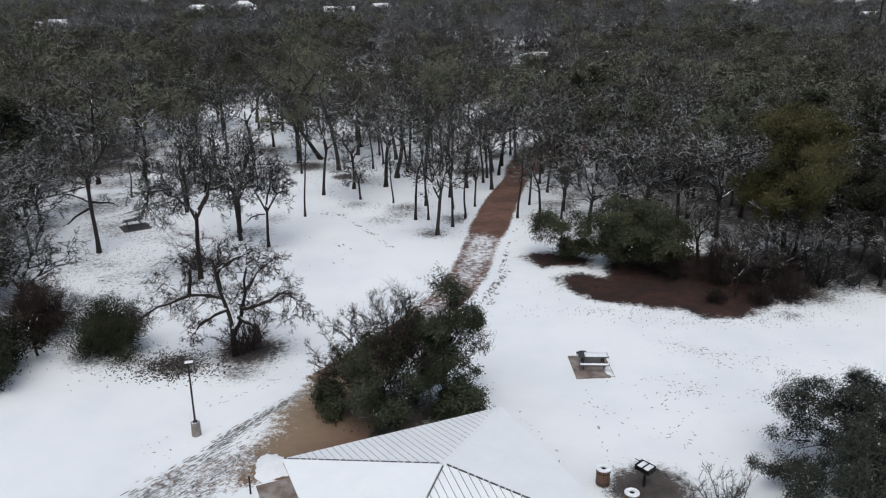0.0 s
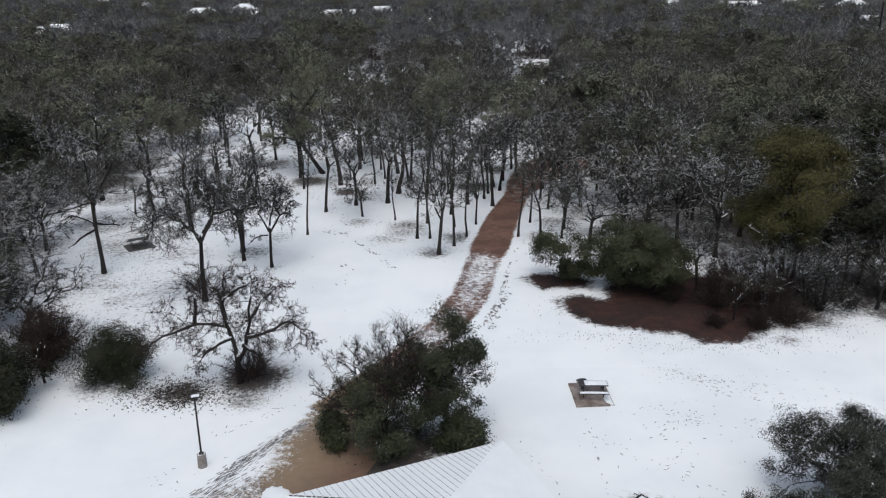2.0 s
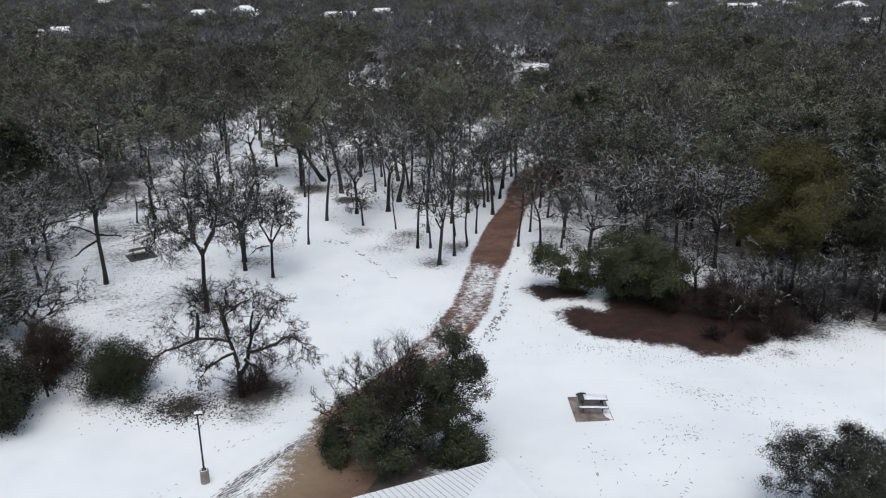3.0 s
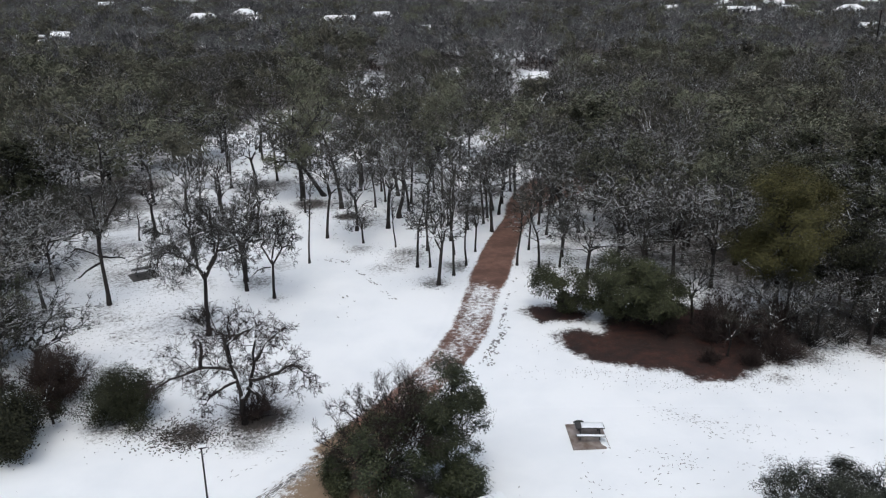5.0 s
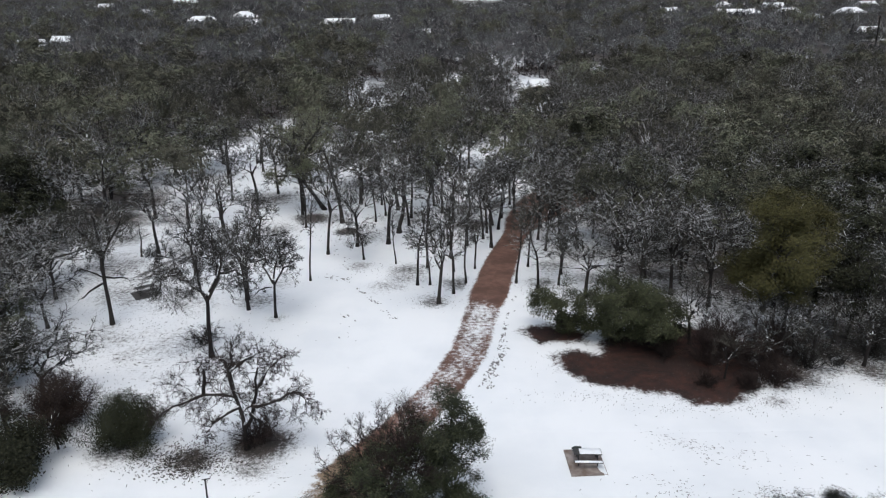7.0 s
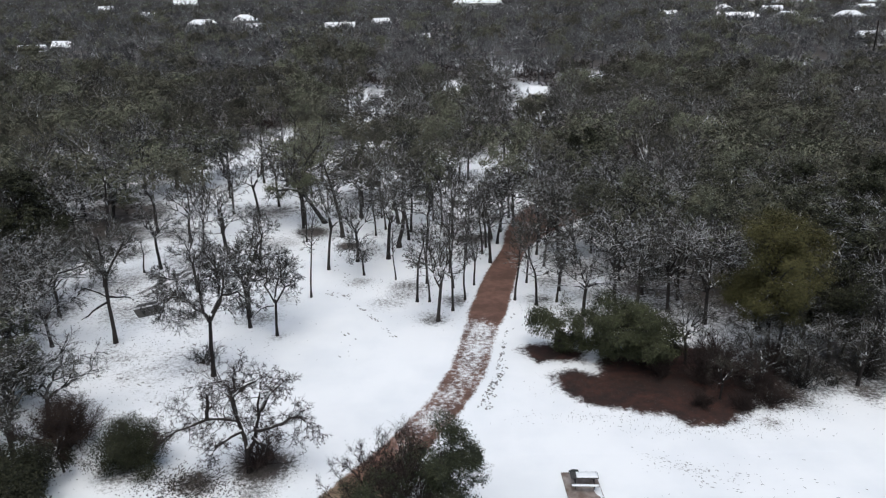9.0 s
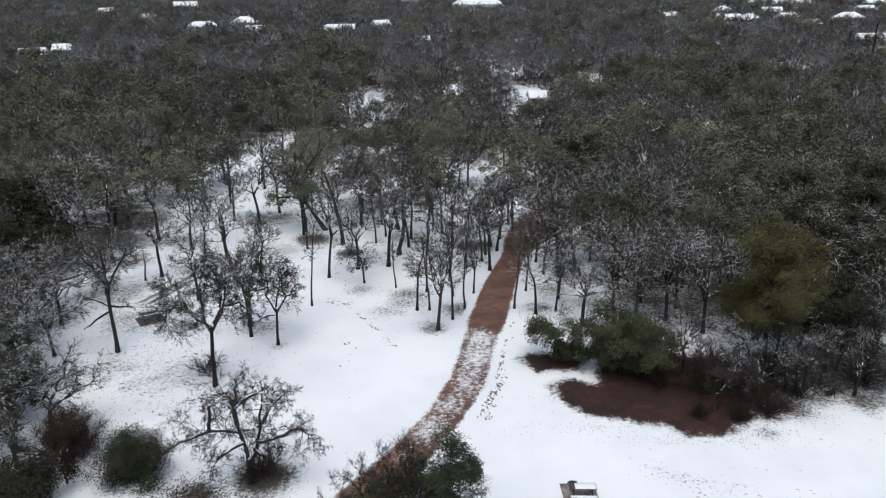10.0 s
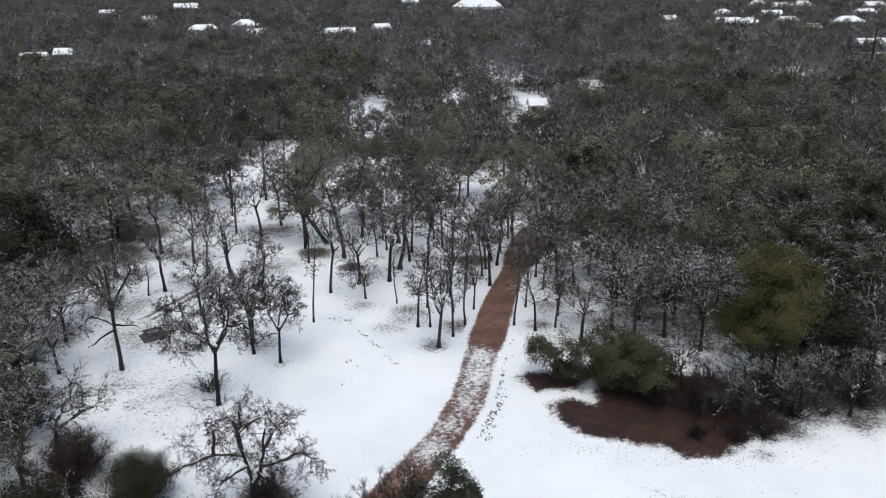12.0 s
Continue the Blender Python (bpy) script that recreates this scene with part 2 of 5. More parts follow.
PATH = [  # centre line x, y, half width, bareness of the middle
    (-14.6, 27.6, 1.6, 0.40), (-12.75, 31.3, 1.8, 0.42), (-10.8, 34.0, 2.2, 0.58), (-9.1, 36.0, 2.6, 0.76), (-7.8, 38.5, 2.7, 0.98),
    (-6.6, 41.2, 2.2, 1.1), (-5.2, 44.6, 1.7, 1.0), (-3.4, 48.0, 1.6, 0.75), (-1.8, 51.3, 1.6, 0.64), (-0.1, 54.6, 1.6, 0.58),
    (1.2, 58.0, 1.65, 0.51), (2.05, 60.9, 1.65, 0.50), (3.1, 66.9, 1.65, 0.48), (3.75, 70.3, 1.7, 0.56), (4.35, 73.4, 1.75, 1.0), (5.3, 78.0, 1.7, 1.05),
    (6.2, 82.5, 1.6, 1.05), (7.6, 88.5, 1.5, 1.0), (8.8, 93.0, 1.5, 1.0), (11.5, 101.0, 2.9, 1.05), (15.4, 108.0, 4.2, 1.05), (19.5, 113.5, 4.6, 0.9),
]
BEDS = [  # outlines of the bare mulch under the trees
    [(9.1, 59.3), (9.7, 56.9), (11.6, 54.9), (14.2, 54.1), (16.7, 53.3), (18.9, 51.7), (21.6, 52.0), (23.4, 53.3), (24.6, 55.0), (24.8, 60.5), (25.0, 64.0), (21.5, 65.0), (17.5, 64.6), (14.0, 63.0), (13.6, 60.8), (13.2, 59.6), (12.0, 59.6), (11.2, 60.6)],
    [(7.1, 64.2), (7.5, 62.9), (8.3, 62.2), (9.9, 62.5), (12.0, 62.2), (12.4, 63.6), (9.9, 65.3), (8.0, 65.2)],
]
THIN_MEADOW = [  # where the snow is thin: x, y, radius, strength
    (-12.7, 46.5, 3.0, 0.64), (-12.1, 94.3, 1.9, 0.7), (-1.2, 71.4, 2.4, 0.42), (-4.0, 80.0, 3.4, 0.4), (-16.5, 100.0, 5.0, 0.36), (-16.9, 44.8, 2.3, 0.46),
    (28.0, 58.0, 4.5, 0.52), (24.5, 51.8, 1.8, 0.36), (33.0, 60.0, 5.0, 0.54), (30.5, 62.5, 5.0, 0.6), (37.0, 63.0, 7.0, 0.66), (45.0, 63.5, 7.5, 0.66),
    (1.5, 76.0, 3.0, 0.42), (-27.5, 47.5, 3.0, 0.4), (-21.9, 46.0, 3.2, 0.38), (9.9, 76.0, 3.0, 0.36), (-46, 100, 8, 0.7), (-39, 92, 6, 0.34), (-19.7, 72.5, 2.2, 0.3),
    (-15.9, 67.8, 1.6, 0.32), (-30.9, 66.8, 1.8, 0.3),
]
THIN_EDGE = [  # where the snow is thin: x, y, radius, strength
    (-3.0, 38.5, 3.4, 0.75), (9.7, 31.7, 2.3, 0.9), (17, 27, 4.0, 0.5), (14.0, 71.0, 5.0, 0.34), (22, 72, 7.0, 0.4), (-25, 62, 8, 0.27), (-32, 75, 8, 0.32),
    (-22, 56, 6, 0.22), (-38, 82, 7, 0.38), (-41, 74, 6, 0.42), (-26, 72, 6, 0.3), (-17.5, 99.8, 3.4, 0.62), (-5.4, 37.2, 2.2, 0.9), (-3.0, 37.0, 2.6, 0.9),
    (-7.2, 35.4, 1.5, 0.8), (3.5, 97, 3.5, 0.55), (14.5, 99, 5, 0.62), (8, 106, 5, 0.5), (19, 107, 6, 0.6), (-30, 90, 6, 0.36), (-22, 95, 6, 0.34),
]
THIN_WOODS = [  # where the snow is thin: x, y, radius, strength
    (-5.7, 75.1, 3.0, 0.33), (-4.1, 78.2, 3.5, 0.36), (-18.6, 72.5, 3.5, 0.34), (-17.2, 76.9, 3.0, 0.33), (-9.3, 81.6, 2.6, 0.33), (-26.3, 60.6, 5.0, 0.29), (-29.6, 63.0, 5.0, 0.30), (12.1, 81.1, 4.0, 0.38),
    (15.8, 84.6, 5.0, 0.42), (15.2, 77.8, 4.0, 0.36), (-48, 109, 9, 0.8), (27.5, 56.0, 3.5, 0.5), (25.8, 54.6, 2.0, 0.5), (34.5, 57.2, 3.5, 0.46), (-12.6, 44.4, 2.6, 0.40),
    (-36, 100, 6, 0.42), (-10, 92, 5, 0.34), (-5, 100, 6, 0.36), (2, 104, 6, 0.4), (-25, 110, 8, 0.4), (-12, 118, 8, 0.4),
]
THIN = THIN_MEADOW + THIN_EDGE + THIN_WOODS
GLADES = [  # open snow in the woods: x, y, radius
    (-35, 128, 5), (-31, 141, 5), (-27, 118, 5), (-14, 128, 4), (-35, 150, 6), (-35, 166, 6), (-15, 154, 5), (-3.5, 133, 2.5), (3.5, 139, 3.5), (-22.4, 232, 8.6), (-21.4, 220, 7.8), (-20.5, 208, 6.2), (-24, 178, 6), (-17, 255, 7),
    (2.7, 256, 8.6), (2.5, 242, 7), (-7, 248, 6.2), (21.7, 308, 9.4), (20.6, 291, 6.5), (19.6, 276, 4.5), (26, 237, 7), (24.6, 223, 6), (23, 209, 6.2), (49, 275, 9.4), (47, 261, 7.8), (45, 249, 6.2), (134.6, 301, 7.8), (131, 289, 6.2), (73.6, 177, 5), (62, 181, 5),
    (22.4, 197, 4.8), (21.4, 186, 4), (2.4, 229, 6.5), (2.2, 216, 5.5), (2.1, 203, 5), (43, 236, 6.5), (40.5, 222, 5.5), (-19.3, 196, 4.5), (-18, 184, 4),
]


def inside(x, y, poly):
    hit = False
    for (x0, y0), (x1, y1) in zip(poly, poly[1:] + poly[:1]):
        if (y0 > y) != (y1 > y) and x < x0 + (y - y0) * (x1 - x0) / (y1 - y0):
            hit = not hit
    return hit


def from_segment(x, y, p, q):
    dx, dy = q[0] - p[0], q[1] - p[1]
    k = max(0.0, min(1.0, ((x - p[0]) * dx + (y - p[1]) * dy) / (dx * dx + dy * dy)))
    return math.hypot(x - p[0] - k * dx, y - p[1] - k * dy)


def near_path(x, y):
    """Distance from the path's centre line, and the half width and bareness there."""
    best = (1e9, 1.6, 0.6)
    for (x0, y0, w0, b0), (x1, y1, w1, b1) in zip(PATH, PATH[1:]):
        dx, dy = x1 - x0, y1 - y0
        k = max(0.0, min(1.0, ((x - x0) * dx + (y - y0) * dy) / (dx * dx + dy * dy)))
        d = math.hypot(x - x0 - k * dx, y - y0 - k * dy)
        if d < best[0]:
            best = (d, w0 + k * (w1 - w0), b0 + k * (b1 - b0))
    return best


def spaced(a, b, step, far_lo, far_hi):
    """Even steps from a to b, growing outward to far_lo and far_hi."""
    mid = list(np.arange(a, b + 1e-6, step))
    lo, s = [], step
    v = a
    while v > far_lo:
        s *= 1.22
        v -= s
        lo.append(v)
    hi, s, v = [], step, b
    while v < far_hi:
        s *= 1.22
        v += s
        hi.append(v)
    return np.array(lo[::-1] + mid + hi)


gx, gy = spaced(-48, 46, 0.55, -3500, 3500), spaced(24, 110, 0.55, -600, 4500)
GX, GY = np.meshgrid(gx, gy)
fade = np.clip(1.5 - (np.abs(GX) + np.abs(GY - 60)) / 400.0, 0, 1)
GZ = (0.10 * np.sin(GX * 0.11 + 1.3) * np.cos(GY * 0.09) + 0.05 * np.sin(GX * 0.31 + GY * 0.23)) * fade
bare = np.zeros_like(GX)
for x, y, r, s in THIN:
    bare = np.maximum(bare, 1.45 * s * np.exp(-1.2 * ((GX - x) ** 2 + (GY - y) ** 2) / r ** 2))
woods = np.clip((GY - 124) / 36, 0, 1) * 0.74
woods = np.maximum(woods, np.clip((GX - 12) / 8, 0, 1) * np.clip((GY - 64) / 8, 0, 1) * (0.60 + 0.25 * np.clip((GX - 24) / 8, 0, 1)))
woods = np.maximum(woods, np.clip((-GX - 41) / 5, 0, 1) * np.clip((GY - 55) / 8, 0, 1) * 0.52)
woods = np.maximum(woods, np.clip((GY - 240) / 120, 0, 1) * 0.78)
for x, y, r in GLADES:
    woods *= 1 - 0.85 * np.exp(-((GX - x) ** 2 + (GY - y) ** 2) / r ** 2)
bare = np.maximum(bare, woods)
nx, ny = len(gx), len(gy)
idx = np.arange(nx * ny).reshape(ny, nx)
q = np.stack([idx[:-1, :-1], idx[:-1, 1:], idx[1:, 1:], idx[1:, :-1]], -1).reshape(-1, 4)
ground_me = mesh_np("ground", np.stack([GX, GY, GZ], -1).reshape(-1, 3), np.concatenate([q[:, [0, 1, 2]], q[:, [0, 2, 3]]]), M_GROUND)
ground_me.attributes.new("bare", "FLOAT", "POINT").data.foreach_set("value", bare.ravel().astype(np.float32))
ground_me.polygons.foreach_set("use_smooth", [True] * len(ground_me.polygons))
ground = tagged(new("ground", ground_me), "wide field of thin trodden snow over winter grass", "ground", kind="structure")


def smooth_line(points, step):
    """Catmull-Rom through rows of numbers, at about even steps."""
    out, P = [], [np.array(p) for p in points]
    P = [2 * P[0] - P[1]] + P + [2 * P[-1] - P[-2]]
    for a, b, c, d in zip(P, P[1:], P[2:], P[3:]):
        k = max(2, int(np.linalg.norm((c - b)[:2]) / step))
        for i in range(k):
            t = i / k
            out.append(0.5 * (2 * b + (c - a) * t + (2 * a - 5 * b + 4 * c - d) * t * t + (3 * b - a - 3 * c + d) * t ** 3))
    return out + [P[-2]]


def lay_path():
    line = smooth_line(PATH, 0.5)
    V, F, B, C = [], [], [], []
    across = np.linspace(-1.7, 1.7, 17)
    for i, (x, y, w, b) in enumerate(line):
        a, c = line[max(0, i - 1)], line[min(len(line) - 1, i + 1)]
        dx, dy = c[0] - a[0], c[1] - a[1]
        s = math.hypot(dx, dy)
        for k in across:
            px, py = x + dy / s * k * w, y - dx / s * k * w
            e = abs(k)
            V.append((px, py, land(px, py) + 0.03 * max(0.0, 1 - (e / 1.7) ** 4) + 0.004 - (0.05 if e > 1.65 else 0)))
            C.append(max(0.0, min(1.0, (46.0 - y) / 4.0)) * max(0.25, min(1.0, (y - 31.0) / 5.0 + 0.4 * k)) * (1 - 0.7 * max(0.0, min(1.0, k - 0.3))))
            side = 0.12 * math.exp(-((e - 0.75) / 0.22) ** 2) if b < 0.8 and y > 46 else 0.0
            tread = (0.55 * k - 0.14) * max(0.0, min(1.0, (y - 32.5) / 3)) if y < 42 else 0.0  # the side next to the pavilion is trodden bare
            rim = 0.0 if k > 0 and 34.5 < y < 42.5 else max(0.0, (e - 0.85) / 0.5)  # bare soil runs on to the pavilion
            B.append(max(0.0, min(1.1, (b + side + tread) * (1 - rim))))
    n = len(across)
    for i in range(len(line) - 1):
        for j in range(n - 1):
            F.append((i * n + j, i * n + j + 1, (i + 1) * n + j + 1, (i + 1) * n + j))
    me = mesh_of("path", V, F, M_PATH, True)
    me.attributes.new("bare", "FLOAT", "POINT").data.foreach_set("value", B)
    me.attributes.new("clay", "FLOAT", "POINT").data.foreach_set("value", C)
    return tagged(new("path", me), "reddish gravel footpath partly covered by trodden snow", "path", kind="structure")


def lay_bed():
    xs, ys = np.arange(4.5, 28.1, 0.4), np.arange(47.5, 68.1, 0.4)
    V, F, B = [], [], []
    for y in ys:
        for x in xs:
            v = 0.0
            for line in BEDS:
                far = min(from_segment(x, y, p, q) for p, q in zip(line, line[1:] + line[:1]))
                v = max(v, 0.64 + (far if inside(x, y, line) else -far) / 2.2 + 0.20 * noise.noise((x * 0.9, y * 0.9, 5.0)) + 0.22 * noise.noise((x * 2.3, y * 2.3, 9.0)))
            rim = x < 4.8 or x > 27.8 or y < 47.8 or y > 67.8
            V.append((x, y, land(x, y) + (-0.05 if rim else 0.018)))
            for tx, ty, r, k in THIN:
                v = max(v, 1.45 * k * math.exp(-1.2 * ((x - tx) ** 2 + (y - ty) ** 2) / r ** 2))
            B.append(max(0.0, min(1.05, v)))
    n = len(xs)
    for j in range(len(ys) - 1):
        for i in range(n - 1):
            F.append((j * n + i, j * n + i + 1, (j + 1) * n + i + 1, (j + 1) * n + i))
    me = mesh_of("mulch_bed", V, F, M_MULCH, True)
    me.attributes.new("bare", "FLOAT", "POINT").data.foreach_set("value", B)
    return tagged(new("mulch_bed", me), "dark reddish brown mulch bed free of snow", "mulch bed", kind="structure")


lay_path()
lay_bed()


# ---- the pavilion ----
def pavilion():
    cx, cy, side, eave, rise = -0.08, 27.5, 10.95, 2.7, 1.6
    top = thing("pavilion", "open square picnic pavilion with a snow-covered metal hip roof", "pavilion")
    top.matrix_basis = pose(cx, cy, 0, 0, 0, 23.7)
    h = side / 2
    part("floor_slab", box(side - 1.2, side - 1.2, 0.22, (0, 0, -0.04), 0.02), M_CONCRETE, top, "grey concrete floor slab")
    post = box(0.24, 0.24, eave - 0.20, (0, 0, 0.16), 0.015)
    me = bpy.data.meshes.new("post")
    post.to_mesh(me)
    post.free()
    me.materials.append(M_TRIM)
    for x in (-1, 0, 1):
        for y in (-1, 0, 1):
            if x or y:
                attach("post", me, top, at=pose(x * (h - 1.0), y * (h - 1.0), 0))
    slope = math.atan2(rise, h)
    run = math.hypot(rise, h)
    for k in range(4):
        face = pose(0, 0, 0, 0, 0, 90 * k)
        # sheet: a solid triangular slab from eave to apex; u along the eave, v up the slope
        def at_roof(u, v, lift):
            return (u, -h + v * math.cos(slope) - lift * math.sin(slope), eave + v * math.sin(slope) + lift * math.cos(slope))
        V = [at_roof(-h, 0, 0), at_roof(h, 0, 0), at_roof(0, run, 0), at_roof(-h, 0, -0.08), at_roof(h, 0, -0.08), at_roof(0, run, -0.08)]
        F = [(0, 1, 2), (3, 5, 4), (0, 3, 4, 1), (1, 4, 5, 2), (2, 5, 3, 0)]
        attach("roof_sheet", mesh_of("roof_sheet", V, F, M_ROOF), top, at=face)
        part("fascia", box(side - 0.02, 0.05, 0.2, (0, -h + 0.05, eave - 0.24), 0.008), M_TRIM, top, at=face)
        seamed = k in (0, 2)
        step = 0.31 if seamed else side
        count = int(round(side / step))
        for i in range(count):
            u0, u1 = -h + i * step, -h + (i + 1) * step
            gap = 0.017 if seamed else 0.0
            a, b = max(u0 + gap, -h + 0.06), min(u1 - gap, h - 0.06)
            edge = 0.03 if seamed else -0.02
            outline = [(a, edge)]
            outline.append((b, edge))
            tall = lambda u: (h - abs(u)) / h * run - 0.05
            if tall(b) > edge + 0.02:
                outline.append((b, tall(b)))
            if a < 0 < b:
                outline.append((0.0, tall(0.0)))
            if tall(a) > edge + 0.02:
                outline.append((a, tall(a)))
            if len(outline) < 3:
                continue
            n = len(outline)
            thick = 0.045 if seamed else 0.07
            V = [at_roof(u, v, 0.004) for u, v in outline] + [at_roof(u * 0.999, v, thick) for u, v in outline]
            F = [tuple(range(n, 2 * n)), tuple(range(n - 1, -1, -1))] + [(j, (j + 1) % n, n + (j + 1) % n, n + j) for j in range(n)]
            attach("snow_sheet", mesh_of("snow_sheet", V, F, M_SNOW_FRESH), top, "thin snow lying on the roof" if i == 0 else "", face)
            if seamed and i:
                t = tall(u0)
                if t > 0.3:
                    V = [at_roof(u0 + s * 0.009, v, z) for v in (0.02, t) for s in (-1, 1) for z in (0.0, 0.03)]
                    F = [(0, 1, 3, 2), (4, 6, 7, 5), (1, 5, 7, 3), (0, 4, 5, 1), (2, 3, 7, 6)]
                    attach("seam", mesh_of("seam", V, F, M_TRIM), top, at=face)
        # hip cap along the corner, broken by lumps of snow
        rng = random.Random(40 + k)
        dark = k != 2
        half = (0.010, 0.022, 0.09, 0.022)[k]
        t = 0.01
        while t < 0.97:
            d = rng.uniform(0.02, 0.05)
            V = []
            for s in (t, min(1.0, t + d)):
                for w in (-half, half):
                    for z in (0.035, 0.08) if dark else (0.03, 0.065):
                        V.append((-h * (1 - s) + w * 0.7, -h * (1 - s) - w * 0.7, eave + rise * s + z))
            F = [(0, 2, 3, 1), (4, 5, 7, 6), (1, 3, 7, 5), (0, 1, 5, 4), (2, 6, 7, 3)]
            attach("hip_cap", mesh_of("hip_cap", V, F, M_TRIM if dark else M_SNOW_FRESH), top, at=face)
            t += d + (rng.uniform(0.006, 0.012) if dark else 0.0)
    side_face = pose(0, 0, 0, 0, 0, 90)
    rng_edge = random.Random(61)
    u = -h + 0.2
    while u < h - 0.3:
        d = rng_edge.uniform(0.12, 0.5)
        part("drip_edge", box(d, 0.05, 0.03, (u + d / 2, -h - 0.03, eave - 0.035), 0.006), M_TRIM, top, at=side_face)
        u += d + rng_edge.uniform(0.08, 0.5)
    part("finial", drum(0.14, 0.08, 0.10, (0, 0, eave + rise + 0.02), 12, 0.01), M_SNOW, top)
    return top


pavilion()


# ---- street furniture ----
def snow_cap(sx, sy, sz, at, seed=0):
    """A soft lump of snow lying on a flat thing."""
    rng = random.Random(seed)
    n, m = max(4, int(sx / 0.12)), 4
    V, F = [], []
    for j in range(m + 1):
        for i in range(n + 1):
            u, v = i / n * 2 - 1, j / m * 2 - 1
            e = (1 - abs(u) ** 6) * (1 - abs(v) ** 4)
            V.append((at[0] + u * sx / 2, at[1] + v * sy / 2 * (1 - 0.06 * rng.random()), at[2] + 0.002 + sz * e * rng.uniform(0.8, 1.1)))
    for j in range(m):
        for i in range(n):
            a = j * (n + 1) + i
            F.append((a, a + 1, a + n + 2, a + n + 1))
    top = len(V)
    V += [(x, y, at[2]) for x, y, z in V]
    ring = [i for i in range(n)] + [j * (n + 1) + n for j in range(m)] + [m * (n + 1) + n - i for i in range(n)] + [(m - j) * (n + 1) for j in range(m)]
    for a, b in zip(ring, ring[1:] + ring[:1]):
        F.append((a, top + a, top + b, b))
    return mesh_of("snow", V, F, M_SNOW, True)


def picnic_table(label, snow_top):
    t = thing("picnic_table", label, "picnic table", "picnic tables in the park")
    for i in range(4):
        part("plank", box(1.83, 0.17, 0.045, (0, -0.27 + i * 0.18, 0.72), 0.008), M_BENCH, t)
    for s in (-1, 1):
        bench = part("bench", box(1.83, 0.27, 0.05, (0, s * 0.72, 0.43), 0.01), M_BENCH, t)
        if snow_top:
            attach("snow", snow_cap(1.78, 0.25, 0.05, (0, s * 0.72, 0.48), 3 + s), bench, "strip of snow")
    for x in (-0.62, 0.62):
        part("cross_bar", box(0.06, 1.5, 0.06, (x, 0, 0.365), 0.008), M_STEEL, t)
        part("top_bar", box(0.06, 0.68, 0.05, (x, 0, 0.668), 0.008), M_STEEL, t)
        for s in (-1, 1):
            lean = Matrix.Rotation(radians(s * 24), 4, "X")
            part("leg", box(0.06, 0.06, 0.75, (x, s * 0.55, 0.03), 0.008, lean), M_STEEL, t)
    if snow_top:
        attach("snow", snow_cap(1.42, 0.66, 0.035, (0.18, 0.03, 0.766), 9), t, "snow lying on the table top")
    return t


table = picnic_table("dark plank picnic table with snow on its top and bench", True)
table.matrix_basis = pose(9.15, 44.2, land(9.15, 44.2) + 0.07, 0, 0, -2)
table_far = picnic_table("dark picnic table almost free of snow under bare trees", False)
table_far.matrix_basis = pose(-30.4, 74.0, land(-30.4, 74.0) + 0.07, 0, 0, 34)


def cloth_bundle():
    """A crumpled dark cover left on a bench."""
    bm = bmesh.new()
    bmesh.ops.create_icosphere(bm, subdivisions=3, radius=0.5)
    for v in bm.verts:
        k = 1 + 0.5 * noise.noise(v.co * 3.1 + Vector((4, 1, 2)))
        v.co = Vector((v.co.x * 0.66 * k, v.co.y * 0.40 * k, max(-0.02, v.co.z * 0.26 * k + 0.05)))
    me = bpy.data.meshes.new("cloth_bundle")
    bm.to_mesh(me)
    bm.free()
    me.materials.append(M_CLOTH)
    ob = tagged(new("cloth_bundle", me), "crumpled dark green cover lying on a picnic bench", "cover")
    ob.matrix_basis = pose(8.62, 44.92, land(9.15, 44.2) + 0.56, 0, 0, -2)


cloth_bundle()


def slab(name, sx, sy, x, y, rz, label, material=M_WETSLAB):
    bm = box(sx, sy, 0.16, (0, 0, -0.09), 0.012)
    me = bpy.data.meshes.new(name)
    bm.to_mesh(me)
    bm.free()
    me.materials.append(material)
    ob = tagged(new(name, me), label, "slab", kind="structure")
    ob.matrix_basis = pose(x, y, land(x, y), 0, 0, rz)
    return ob


slab("concrete_pad", 2.35, 2.9, 9.05, 44.2, 2, "square wet brown concrete pad under the picnic table")
slab("concrete_pad", 2.6, 2.3, -30.3, 74.0, 34, "dark grey concrete pad under the picnic table", M_OLDSLAB)
slab("entry_pad", 2.4, 3.2, -7.4, 31.2, 23.7, "brown wet paving beside the pavilion")


def snow_mound(x, y, sx, sy, sz, rz, seed):
    """Snow left lying on trodden soil, with a ragged edge."""
    r = random.Random(seed)
    V, F, n, rings = [(0, 0, sz)], [], 40, 5
    edge = [1 + 0.16 * math.sin(3 * k * 6.283 / n + seed) + r.uniform(-0.09, 0.09) for k in range(n)]
    for j in range(1, rings + 1):
        for k in range(n):
            a, q = 6.283 * k / n, j / rings
            c, e = math.cos(a), math.sin(a)
            m = max(abs(c), abs(e)) ** 0.6
            V.append((sx / 2 * c / m * q * edge[k], sy / 2 * e / m * q * edge[k], sz * (1 - q ** 3) - (0.04 if j == rings else 0) + r.uniform(0, 0.02)))
    F += [(0, 1 + k, 1 + (k + 1) % n) for k in range(n)]
    for j in range(rings - 1):
        for k in range(n):
            a, b = 1 + j * n + k, 1 + j * n + (k + 1) % n
            F.append((a, a + n, b + n, b))
    ob = tagged(new("snow_mound", mesh_of("snow_mound", V, F, M_SNOW, True)), "low mound of snow with a ragged edge beside paving", "snow")
    ob.matrix_basis = pose(x, y, land(x, y) + 0.02, 0, 0, rz)


